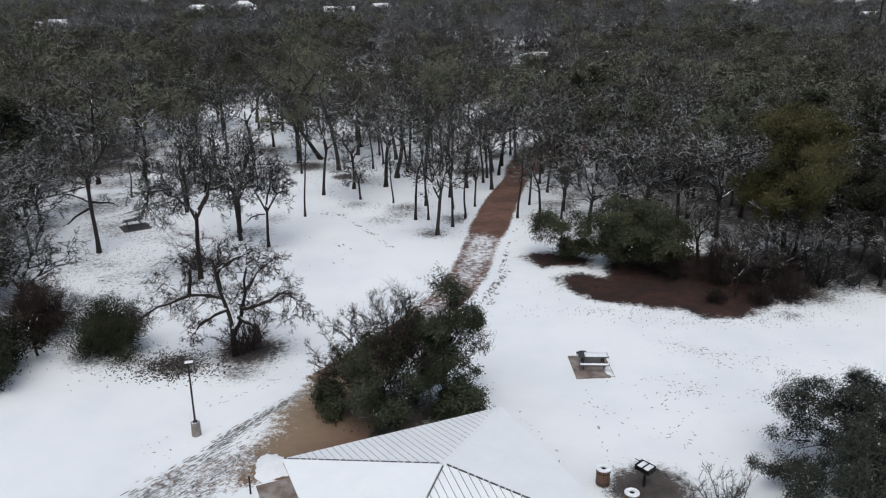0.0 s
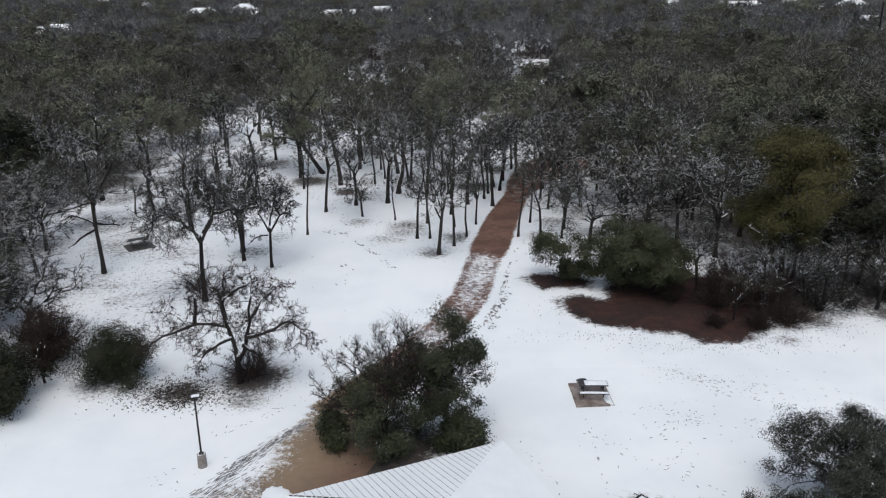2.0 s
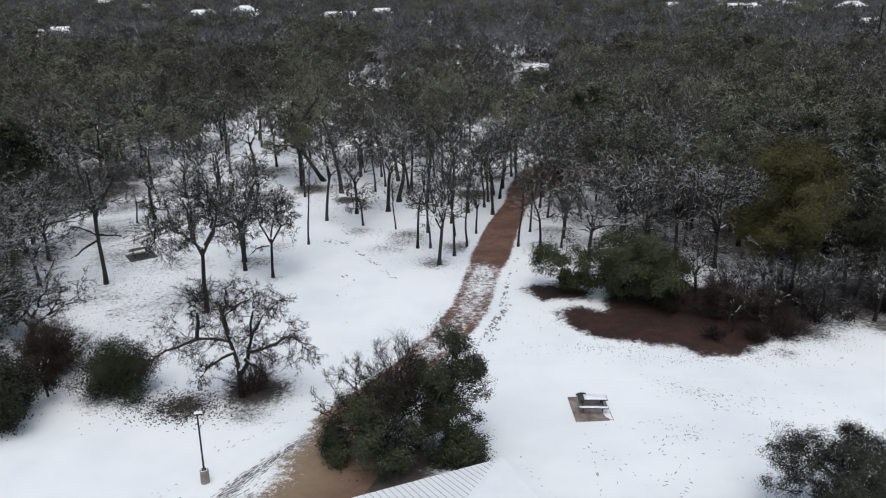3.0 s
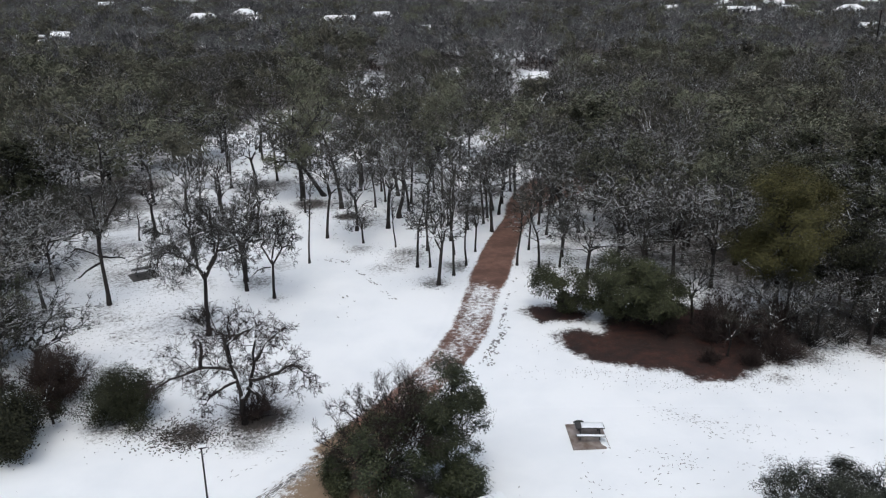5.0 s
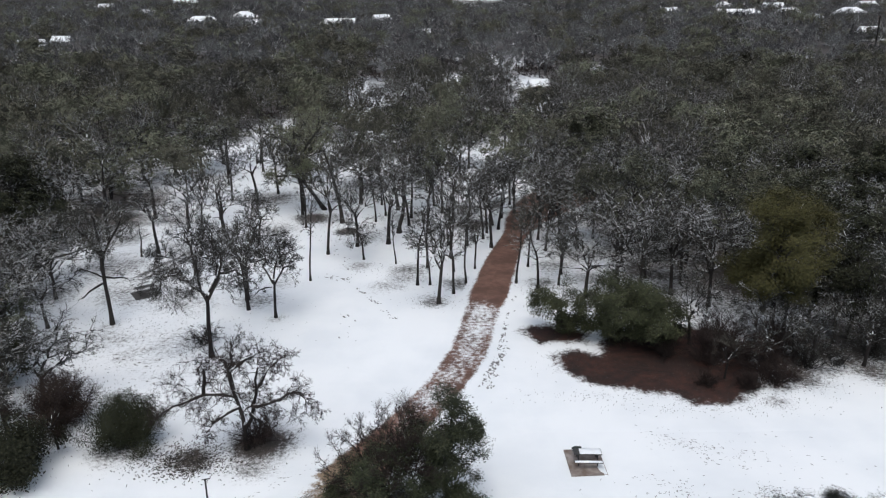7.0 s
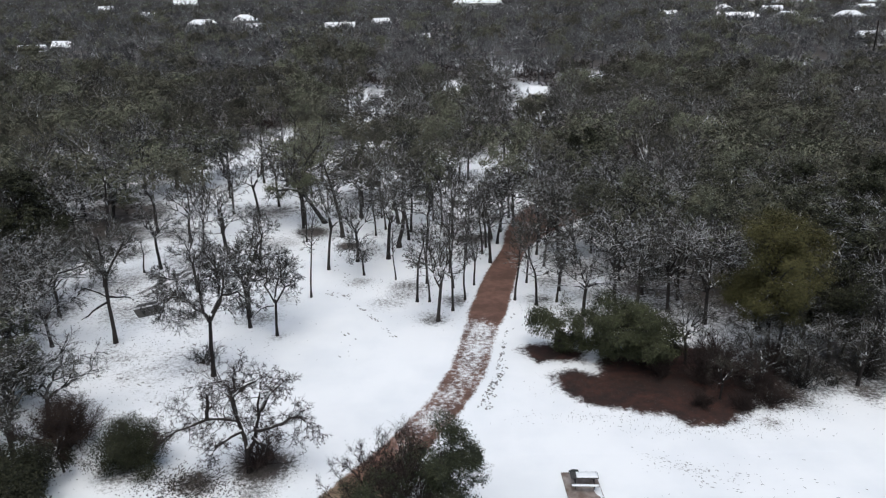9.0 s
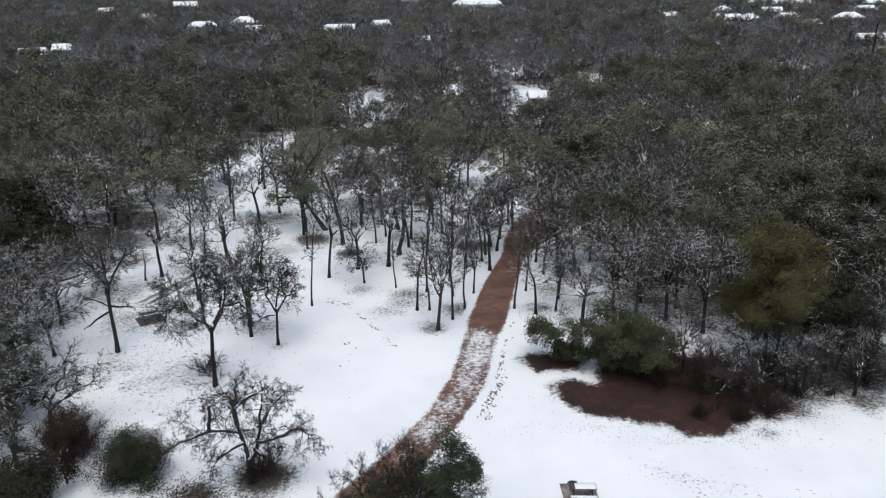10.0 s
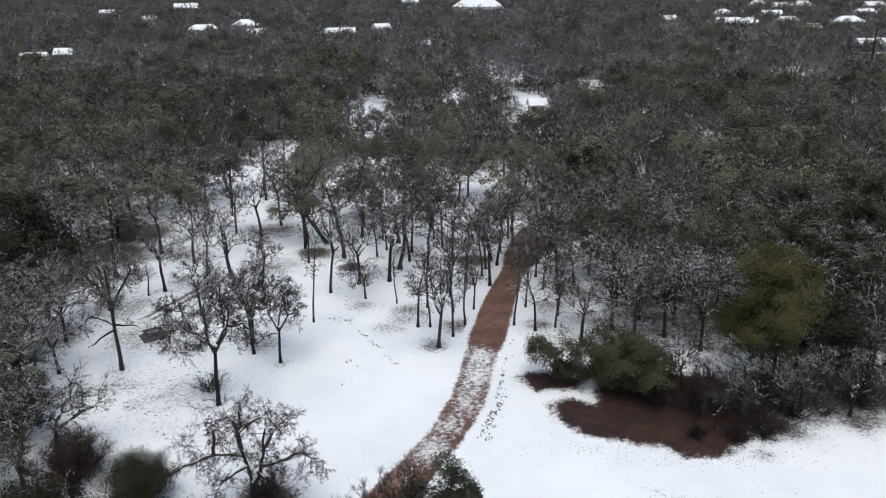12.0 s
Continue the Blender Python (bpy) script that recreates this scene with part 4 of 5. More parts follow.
EDGE_TREES = [  # kind, x, y, height, crown width
    ('oak', -1.5, 106.0, 10.4, 7.0), ('oak', 9.0, 106.0, 10.0, 8.0), ('juniper', 22.5, 118.0, 10.5, 7.6), ('tall', -34.5, 122.5, 10.0, 5.5),
    ('tall', -29.8, 127.0, 10.5, 5.5), ('slender', -31.6, 133.0, 9.5, 3.2), ('slender', -28.8, 137.0, 9.5, 3.0), ('tall', -25.5, 124.5, 10.5, 6.0),
    ('slender', -33.2, 118.0, 9.0, 3.0), ('tall', -24.5, 112.5, 10.0, 5.5), ('tall', -30.2, 108.5, 9.5, 5.5), ('slender', -20.6, 118.5, 9.5, 3.0),
    ('juniper', 44.0, 80.0, 9.0, 8.4), ('juniper', 50.0, 90.0, 9.6, 8.6), ('juniper', 38.5, 83.0, 8.8, 8.0), ('juniper', 55.0, 98.0, 10.0, 9.0),
    ('juniper', 45.5, 97.0, 9.6, 9.0), ('juniper', 52.0, 82.0, 9.0, 8.0), ('juniper', 40.5, 73.0, 8.0, 7.4), ('oak', -6.5, 121.0, 12.4, 11.0),
    ('oak', -38.0, 133.0, 9.5, 10.0),
]
WOOD_TREES = [  # kind, x, y, height, crown width
    ('oak', 4.0, 128.0, 10.5, 9.5), ('wood', -39.0, 73.0, 8.5, 7.5), ('wood', -43.0, 78.0, 9.0, 8.0), ('wood', -36.5, 66.0, 8.0, 7.0),
    ('spreading', -30.8, 48.0, 8.8, 7.0), ('wood', 33.5, 61.8, 8.5, 8.5), ('wood', 38.5, 63.0, 9.2, 8.5), ('wood', 41.5, 59.8, 8.6, 8.0), ('wood', 44.5, 65.5, 9.0, 9.0),
    ('wood', 37.0, 68.5, 9.5, 9.0), ('wood', 30.0, 68.5, 9.0, 8.5), ('wood', 46.5, 60.0, 8.8, 8.5), ('upright', 39.5, 57.6, 7.6, 6.5), ('upright', 30.2, 58.6, 6.4, 5.6),
    ('upright', 34.0, 57.6, 6.6, 5.6), ('tall', 12.0, 95.2, 9.4, 8.6), ('wood', 11.2, 90.6, 8.6, 7.6), ('tall', 6.7, 95.0, 9.0, 6.5), ('tall', 14.4, 101.0, 9.6, 8.0),
    ('tall', 9.3, 101.8, 9.2, 7.5), ('wood', 17.8, 107.0, 9.6, 8.4),
]
DEEP_TREES = [  # kind, x, y, height, crown width
    ('wood', 13.2, 108.5, 9.4, 8.0), ('oak', 19.5, 112.0, 9.6, 8.5), ('wood', 17.0, 114.0, 9.6, 8.0), ('oak', 23.5, 116.5, 9.8, 8.0),
]
PARK = MEADOW_TREES + LANE_TREES + BED_TREES + EDGE_TREES + WOOD_TREES + DEEP_TREES
for kind, x, y, H, W in PARK:
    put("tall" if kind == "upright" and y > 84 else kind, x, y, H, W * (1.0 if kind in ("oak", "juniper") else (1.0 if x > 0 else (1.4 if kind == "upright" else 1.2))))

meadow = [(-60, -50), (60, -50), (60, 52), (40, 55), (31, 57.5), (27, 63), (14, 68), (13, 84), (-36, 84), (-38, 76), (-44, 70), (-46, 58), (-60, 50)]


def free(x, y, near):
    if inside(x, y, meadow) or any((x - a) ** 2 + (y - b) ** 2 < r * r for a, b, r in GLADES):
        return False
    if y < 150 and near_path(x, y)[0] < 2.6:
        return False
    return not any((x - a) ** 2 + (y - b) ** 2 < near * near for a, b in taken[-700:])


# the wood's near edge, tree by tree
step = 4.8
for j in range(13):
    for i in range(46):
        y = 54 + j * step + rng.uniform(-2.2, 2.2)
        x = -110 + i * step + rng.uniform(-2.2, 2.2)
        if y > 108 or abs(x) > 0.62 * y + 9 or not free(x, y, 3.3):
            continue
        if -60 < x < -38 and 62 < y < 89:
            continue
        sparse = (-36 if y < 84 else -46) < x < 13
        if sparse and rng.random() < 0.62:
            continue
        if len(taken) > 297:
            continue
        green = noise.noise((x * 0.05, y * 0.05, 3.0)) + rng.uniform(-0.35, 0.35)
        if sparse:
            put(rng.choice(("tall", "tall", "slender")), x, y, rng.uniform(8.5, 12), rng.uniform(5, 7.5))
        elif green > (0.3 if x < 0 else (-0.05 if x > 28 else 0.2)):
            put("oak", x, y, rng.uniform(8.5, 11.5), rng.uniform(7, 9.5))
        elif green > 0.15 and (x < -44 or x > 30):
            put("juniper", x, y, rng.uniform(5.5, 9), rng.uniform(5, 8))
        else:
            put("wood", x, y, rng.uniform(7.5, 11), rng.uniform(8.5, 11.5))
# trees that lean over the path where it enters the wood: kind, model, x, y, height, width, turn
for kind, i, x, y, H, W, turn in (("wood", 0, 5.2, 93.6, 9.2, 7.6, 40), ("tall", 1, 2.6, 88.4, 9.6, 6.2, 130), ("wood", 2, 11.6, 86.4, 8.8, 7.2, 250), ("tall", 0, 0.6, 84.2, 9.4, 5.6, 310),
                                  ("wood", 3, 13.8, 90.2, 9.2, 8.0, 80), ("tall", 2, 7.4, 99.8, 9.6, 7.0, 200), ("wood", 1, 15.6, 103.4, 9.6, 8.6, 10), ("tall", 1, -2.2, 93.0, 9.6, 6.0, 20),
                                  ("tall", 0, -4.6, 96.5, 10.6, 6.6, 75), ("tall", 2, 1.0, 97.6, 10.4, 6.4, 150),
                                  ("slender", 0, -2.0, 81.0, 8.8, 3.2, 60), ("slender", 1, 0.9, 79.6, 8.6, 3.0, 190)):
    places[kind][i].append(stand(x, y, H / size_of[kind], turn, W / wide_of[kind]))
for k, v in kinds.items():
    for t, ms in zip(v, places[k]):
        plant(t, ms)


# trees with a shape of their own
def one_tree(m, *args):
    t = make_tree(*args)
    t.matrix_basis = m
    return t


one_tree(stand(-13.5, 46.0), "bare_oak", "old leafless oak with crooked spreading limbs above brown undergrowth", "tree", WOOD,
         sprout(101, 8.6, 12.2, 0.17, 6, 4, 9, 0.36, 1.7, -0.05, (0, 0), 0.0065, (20, 60), False, [
             [(-0.1, 0, 1.4), (-0.3, 0.1, 3.2), (-0.8, 0.2, 5.2), (-0.9, 0.4, 6.0), (-1.5, 0.6, 6.7)],
             [(-0.4, 0.1, 3.7), (-1.4, -0.2, 4.3), (-2.4, -0.4, 4.35), (-3.8, -0.6, 3.85), (-4.9, -0.8, 3.4), (-5.9, -0.9, 2.7)],
             [(0.0, 0, 1.5), (0.65, 0.2, 3.3), (0.85, 0.4, 5.0), (1.1, 0.5, 6.1)],
             [(0.6, 0.1, 3.2), (1.5, -0.2, 3.5), (2.6, -0.3, 3.95), (3.5, -0.2, 4.5), (4.2, 0.0, 3.7)],
             [(0.4, 0, 2.7), (1.3, -0.7, 2.5), (1.8, -0.9, 1.9)], [(-0.3, 0, 3.2), (-1.6, -0.8, 2.7), (-2.1, -1.0, 2.1)],
             [(-0.7, 0.2, 5.8), (0.2, 0.9, 6.3), (1.0, 1.3, 6.7)], [(-2.4, -0.4, 4.35), (-2.45, 0.3, 5.1), (-2.7, 0.8, 6.0)],
             [(-0.6, 0.2, 4.4), (-0.9, 1.8, 5.4), (-1.3, 2.9, 6.2)], [(0.7, 0.3, 4.2), (1.4, 1.6, 5.2), (2.4, 2.4, 5.8)]], 2, (18, 60)), None, M_BRUSH)
one_tree(stand(-16.4, 104.0), "leaning_oak", "leaning live oak with olive leaves over open snow", "tree", WOOD,
         sprout(102, 17.0, 10.5, 0.32, 10, 4, 5, 0.16, 1.3, 0.03, (-0.72, 0), 0.016, (6, 70)), (1.0, 9, 0.34, 0.22, M_LEAF_PALE, 102, 0.2, -0.3, 0.4))
one_tree(stand(28.3, 62.3), "evergreen_tree", "tall yellowish green evergreen with a broad dense crown", "tree", WOOD,
         sprout(203, 13.4, 8.0, 0.42, 15, 4, 5, 0.15, 1.3, 0.0, (-0.10, 0), 0.012, (5, 92)), (1.0, 26, 0.36, 0.165, M_LEAF_OLIVE, 203, 0.24, -0.62, 0.62))
one_tree(stand(35.0, 62.6), "evergreen_tree", "broad dark evergreen tree beside a yellowish one", "tree", WOOD,
         sprout(113, 8.4, 8.6, 0.2, 9, 4, 4, 0.15, 1.0, 0.02, (0, 0), 0.012, (15, 82)), (1.0, 8, 0.3, 0.26, M_LEAF_JUNIPER, 113, 0.22))
one_tree(stand(14.9, 62.0), "evergreen_tree", "low broad dark green tree leaning over brown mulch", "tree", WOOD,
         sprout(104, 7.4, 6.0, 0.16, 14, 3, 6, 0.15, 1.0, -0.02, (0, 0), 0.012, (15, 96)), (1.0, 24, 0.30, 0.18, M_LEAF_GREEN, 104, 0.24, -0.25, 0.55))
one_tree(stand(17.6, 61.2), "evergreen_tree", "low spreading green tree with drooping boughs over mulch", "tree", WOOD,
         sprout(114, 5.4, 5.0, 0.16, 13, 3, 6, 0.15, 1.0, -0.03, (0.05, 0), 0.012, (20, 98)), (1.0, 22, 0.30, 0.18, M_LEAF_GREEN, 114, 0.24, -0.2, 0.55))
one_tree(stand(10.5, 64.0), "evergreen_tree", "small dark green tree at the edge of the mulch", "tree", WOOD,
         sprout(105, 5.6, 5.4, 0.14, 10, 3, 5, 0.15, 0.9, -0.02, (-0.05, 0), 0.012, (20, 94)), (1.0, 20, 0.26, 0.18, M_LEAF_GREEN, 105, 0.24, -0.35, 0.6))
one_tree(stand(19.5, 30.9), "evergreen_tree", "bushy grey-green tree speckled with snow near the grill", "tree", WOOD,
         sprout(106, 4.8, 10.8, 0.10, 18, 4, 6, 0.18, 1.2, 0.02, (0, 0), 0.010, (6, 92)), (1.0, 36, 0.16, 0.09, M_LEAF_GREY, 106, 0.30, -0.36, 0.5))


# the clump in front of the pavilion
one_tree(stand(-0.1, 40.2), "evergreen_tree", "glossy dark green broadleaf tree behind the pavilion", "tree", WOOD,
         sprout(107, 8.4, 4.4, 0.08, 22, 3, 6, 0.14, 0.9, 0.0, (0, 0), 0.009, (25, 95), True), (1.0, 13, 0.17, 0.12, M_LEAF_DARK, 107, 0.30, -0.26, 0.6))
one_tree(stand(-3.5, 39.8), "bare_tree", "leafless rounded tree with fine upswept twigs behind the pavilion", "tree", WOOD,
         sprout(108, 8.3, 8.0, 0.10, 11, 5, 7, 0.13, 0.8, 0.04, (-0.1, 0), 0.009, (6, 70), False, None, 1, (12, 40), 0.3), (0.12, 4, 0.12, 0.10, M_LEAF_DARK, 108, 0.28, 0.05, 0.35), M_BRUSH)
one_tree(stand(-3.7, 38.8), "evergreen_tree", "low dense dark evergreen below a leafless tree", "tree", WOOD,
         sprout(115, 5.2, 6.2, 0.06, 18, 3, 6, 0.14, 0.8, 0.0, (0, 0), 0.009, (8, 92)), (1.0, 13, 0.20, 0.12, M_LEAF_DARK, 115, 0.30, -0.12, 0.6))
one_tree(stand(-1.7, 39.9), "evergreen_tree", "dark evergreen tree between two taller ones", "tree", WOOD,
         sprout(116, 6.8, 4.8, 0.1, 13, 3, 6, 0.14, 0.8, 0.0, (0, 0), 0.009, (10, 86)), (1.0, 12, 0.18, 0.125, M_LEAF_DARK, 116, 0.30, 0.12, 0.5))
one_tree(stand(-30.9, 66.8), "bare_tree", "tall straight tree with dense low twigs beside a picnic table", "tree", WOOD,
         sprout(110, 11.8, 10.5, 0.58, 5, 4, 8, 0.18, 1.15, 0.0, (-0.02, 0), 0.011, (20, 60), False, [
             [(-0.14, 0, 6.8), (-1.3, 0.3, 8.5), (-2.3, 0.5, 9.5), (-3.2, 0.6, 10.2)], [(-0.1, 0, 6.9), (-0.05, -0.3, 9.2), (-0.5, -0.5, 11.0)], [(0.1, 0, 6.7), (1.6, 0.2, 9.2), (2.1, 0.4, 10.5)],
             [(-0.1, 0, 4.2), (-1.4, -0.5, 3.5), (-2.5, -0.6, 2.7)], [(-0.1, 0, 4.7), (-1.8, 0.5, 5.2), (-3.3, 0.6, 4.8)], [(0, 0, 4.7), (1.4, 0.2, 4.6), (2.1, 0.2, 4.3)],
             [(-0.1, 0, 5.6), (-1.0, 1.8, 7.2), (-1.2, 2.8, 8.2)], [(0, 0, 5.9), (0.9, -1.6, 7.4), (1.1, -2.6, 8.6)]], 3, (16, 54), 0.36, False, True))
one_tree(stand(-19.8, 59.9), "bare_tree", "leafless oak with a forked trunk and arching limbs", "tree", WOOD,
         sprout(117, 11.8, 10.5, 0.42, 5, 4, 8, 0.2, 1.15, 0.0, (0.02, 0), 0.011, (20, 60), False, [
             [(0.15, 0, 5.0), (-1.1, -0.2, 6.9), (-2.1, -0.3, 7.5), (-3.2, -0.4, 7.3), (-4.1, -0.5, 5.4)], [(-1.5, -0.2, 7.1), (-2.4, 0.5, 8.7), (-3.8, 0.7, 8.8)],
             [(0.3, 0, 5.2), (1.2, 0.2, 6.8), (1.5, 0.3, 8.0), (0.9, 0.5, 9.8), (0.5, 0.6, 11.6)], [(1.4, 0.2, 7.4), (2.8, -0.3, 7.9), (3.7, -0.5, 7.1)], [(-0.3, 0, 6.0), (-0.6, 0.6, 8.0), (-0.6, 0.9, 9.6)],
             [(0.4, 0.1, 5.8), (0.7, 1.8, 7.4), (0.9, 2.9, 8.4)], [(0, 0, 5.6), (-0.4, -1.7, 7.0), (-0.3, -2.7, 8.0)]], 3, (16, 54), 0.36, False, True))
one_tree(stand(-16.0, 68.1), "bare_tree", "small crooked leafless oak at the meadow's edge", "tree", WOOD,
         sprout(118, 8.8, 6.4, 0.38, 5, 4, 8, 0.2, 1.1, 0.0, (0, 0), 0.011, (20, 60), False, [
             [(0, 0, 3.4), (-0.85, 0.1, 5.1), (-0.6, 0.2, 6.6), (-1.2, 0.3, 8.0)], [(-0.8, 0.1, 5.8), (-1.7, -0.3, 5.7), (-2.2, -0.4, 6.4)], [(0.1, 0, 3.3), (1.05, 0.2, 4.9), (0.7, 0.3, 6.4), (0.9, 0.4, 7.4)],
             [(1.0, 0.2, 4.9), (2.0, 0, 5.1), (2.3, -0.1, 5.9)], [(-0.1, 0, 3.1), (-1.3, -0.3, 2.9), (-1.8, -0.4, 2.4)], [(0, 0, 3.5), (0.2, 1.4, 5.2), (0.3, 2.2, 6.2)]], 3, (16, 54), 0.36, False, True))
one_tree(stand(21.9, 55.4), "small_tree", "small leafless tree with dark brown twigs on bare mulch", "tree", WOOD,
         sprout(111, 5.8, 5.4, 0.28, 6, 4, 6, 0.16, 1.0, 0.0, (0.05, 0), 0.009, (15, 75)), (0.4, 3, 0.14, 0.12, M_LEAF_DRY, 111, 0.25, 0.05), M_BRUSH)
one_tree(stand(-26.3, 46.0), "small_tree", "small tree with a round crown of dense brown withered twigs", "tree", WOOD,
         sprout(109, 5.4, 4.6, 0.34, 9, 4, 6, 0.14, 0.9, 0.0, (-0.06, 0), 0.009, (20, 100)), (0.9, 3, 0.14, 0.10, M_LEAF_BROWN, 109, 0.2, -0.6, 0.6), M_BRUSH)


def shrub(name, label, x, y, H, W, leaves, seed, stems=14, twig=None):
    """Stems fanning out from the ground, with or without leaves."""
    r = random.Random(seed)
    V, F, tips = [], [], []
    for i in range(stems):
        ang, az = radians(r.uniform(4, 74)), r.uniform(0, 6.283)
        d = Vector((math.sin(ang) * math.cos(az), math.sin(ang) * math.sin(az), math.cos(ang)))
        reach = 1 / math.sqrt((math.sin(ang) / (W * 0.5)) ** 2 + (math.cos(ang) / H) ** 2)
        line = bent(r, Vector((r.gauss(0, 0.15) * W * 0.4, r.gauss(0, 0.15) * W * 0.4, -0.08)), d, reach, 5, 0.12, 0.03)
        tube(V, F, line, [0.035, 0.03, 0.024, 0.018, 0.014, 0], 4)
        for _ in range(9):
            f = r.uniform(1.0, 4.99)
            k = int(f)
            p = line[k].lerp(line[k + 1], f - k)
            spray = bent(r, p, aside(r, d, 20, 70), reach * r.uniform(0.15, 0.34), 3, 0.2, 0.06)
            tube(V, F, spray, [0.012, 0.010, 0.009, 0], 3)
            for _ in range(6):
                q = spray[r.randint(0, 2)]
                e = q + (aside(r, (spray[3] - spray[0]).normalized(), 20, 75)) * reach * r.uniform(0.06, 0.16)
                tube(V, F, [q, e], [0.009, 0], 3)
                tips.append(e)
    t = thing(name, label, "shrub", "shrubs of the park")
    attach("thicket", mesh_of("thicket", V, F, twig or M_TWIG), t)
    if leaves:
        per, cloud, size, material = leaves
        attach("foliage", leaf_mesh("foliage", tips, per, cloud, size, material, seed), t)
    t.matrix_basis = stand(x, y)
    return t


shrub("evergreen_shrub", "rounded dark green shrub standing in snow", -21.9, 46.6, 3.4, 5.4, (20, 0.22, 0.10, M_LEAF_JUNIPER), 201, 40)
shrub("evergreen_shrub", "large dark green shrub at the edge of the wood", -27.5, 42.6, 3.8, 6.0, (14, 0.22, 0.15, M_LEAF_JUNIPER), 202, 36)
shrub("bare_shrub", "dense brown leafless thicket under a tree", -27.7, 49.6, 3.6, 5.4, (2, 0.2, 0.11, M_LEAF_BROWN), 203, 120, M_BRUSH)
shrub("bare_shrub", "brown leafless undergrowth round the foot of an oak", -13.0, 46.9, 1.7, 6.0, None, 204, 56, M_BRUSH)
shrub("bare_shrub", "dense brown leafless thicket at the wood's edge", -34.5, 49.0, 3.6, 6.0, None, 205, 70, M_BRUSH)
shrub("evergreen_shrub", "small glossy green shrub at the path's edge", -6.2, 38.9, 2.4, 2.0, (11, 0.18, 0.13, M_LEAF_GREEN), 208, 12)
shrub("evergreen_shrub", "low glossy green shrub beside the pavilion corner", 0.8, 38.3, 2.5, 2.5, (16, 0.2, 0.13, M_LEAF_DARK), 209, 22)
shrub("bare_shrub", "low tangle of leafless stalks below a tree", -21.0, 62.4, 1.7, 4.6, None, 223, 34)
shrub("bare_shrub", "grey leafless shrub beside a bushy tree", 12.6, 29.4, 2.4, 4.0, None, 210, 26)
shrub("bare_shrub", "leafless undergrowth at the edge of the mulch", 25.4, 56.0, 2.8, 4.8, None, 211, 50, M_BRUSH)
for x, y, H, W, sd in ((23.2, 54.0, 1.3, 3.0, 231), (20.2, 54.6, 1.0, 2.6, 232), (24.6, 58.6, 2.6, 3.6, 233), (18.2, 59.4, 1.5, 3.2, 234)):
    shrub("bare_shrub", "low brown leafless brush on bare mulch", x, y, H, W, None, sd, 60, M_BRUSH)
shrub("bare_shrub", "brown leafless brushwood growing out of the mulch", 21.6, 58.2, 3.4, 4.4, None, 220, 90, M_BRUSH)
shrub("bare_shrub", "tall brown leafless brushwood on bare mulch", 23.2, 60.6, 3.8, 4.8, None, 221, 90, M_BRUSH)
shrub("bare_shrub", "dark tangled brushwood under a yellowish evergreen", 27.6, 59.8, 3.0, 5.2, None, 222, 80, M_BRUSH)
shrub("bare_shrub", "grey leafless brushwood at the rim of bare mulch", 25.6, 54.6, 2.2, 4.2, None, 224, 50, M_BRUSH)
shrub("bare_shrub", "leafless undergrowth in thin snow", 31.8, 57.6, 2.2, 4.6, None, 212, 26)
shrub("bare_shrub", "leafless undergrowth at the wood's edge", 37.5, 60.6, 2.6, 5.0, None, 213, 26)
shrub("bare_shrub", "tall brown leafless thicket at the wood's edge", -36.5, 53.5, 4.0, 7.0, None, 214, 60, M_BRUSH)
shrub("evergreen_shrub", "dark evergreen shrub among leafless trees", -41.5, 60.5, 3.6, 6.0, (9, 0.22, 0.24, M_LEAF_JUNIPER), 215, 18)
shrub("bare_shrub", "tall grey leafless thicket under trees", -44.5, 66.0, 4.0, 7.5, None, 216, 60)
shrub("bare_shrub", "tangled leafless thicket at the wood's edge", 29.2, 57.4, 2.8, 5.0, None, 217, 44)
shrub("bare_shrub", "tangled leafless thicket on thin snow", 35.6, 59.2, 3.0, 6.0, None, 218, 50)
shrub("bare_shrub", "tangled leafless thicket under trees", 42.0, 61.8, 3.0, 6.5, None, 219, 50)


# ---- the woods beyond ----
def joined(grown, leaves=None):
    """One tree of a joined wood as arrays: places, triangles and a shade, darker for the wood than for the twigs."""
    (TV, TF), (BV, BF), arms, tips = grown
    V, F = list(TV), list(TF)
    for LV, LF in arms + [(BV, BF)]:
        inner = len(V)
        F += [tuple(k + inner for k in f) for f in LF]
        V += LV
    T = np.array([(f[0], f[k], f[k + 1]) for f in F for k in range(1, len(f) - 1)])
    V = np.array([tuple(v) for v in V])
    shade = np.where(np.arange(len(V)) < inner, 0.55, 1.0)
    if leaves:
        per, cloud, size, slim, seed = leaves
        me = leaf_mesh("leaves", tips, per, cloud, size, M_LEAF_FAR, seed, 0.6, slim)
        L = np.empty(len(me.vertices) * 3, np.float32)
        me.vertices.foreach_get("co", L)
        k = np.arange(len(L) // 12)[:, None] * 4 + len(V)
        bpy.data.meshes.remove(me)
        V, T = np.concatenate([V, L.reshape(-1, 3)]), np.concatenate([T, k + [0, 1, 2], k + [0, 2, 3]])
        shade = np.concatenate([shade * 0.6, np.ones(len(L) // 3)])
    return V, T, shade


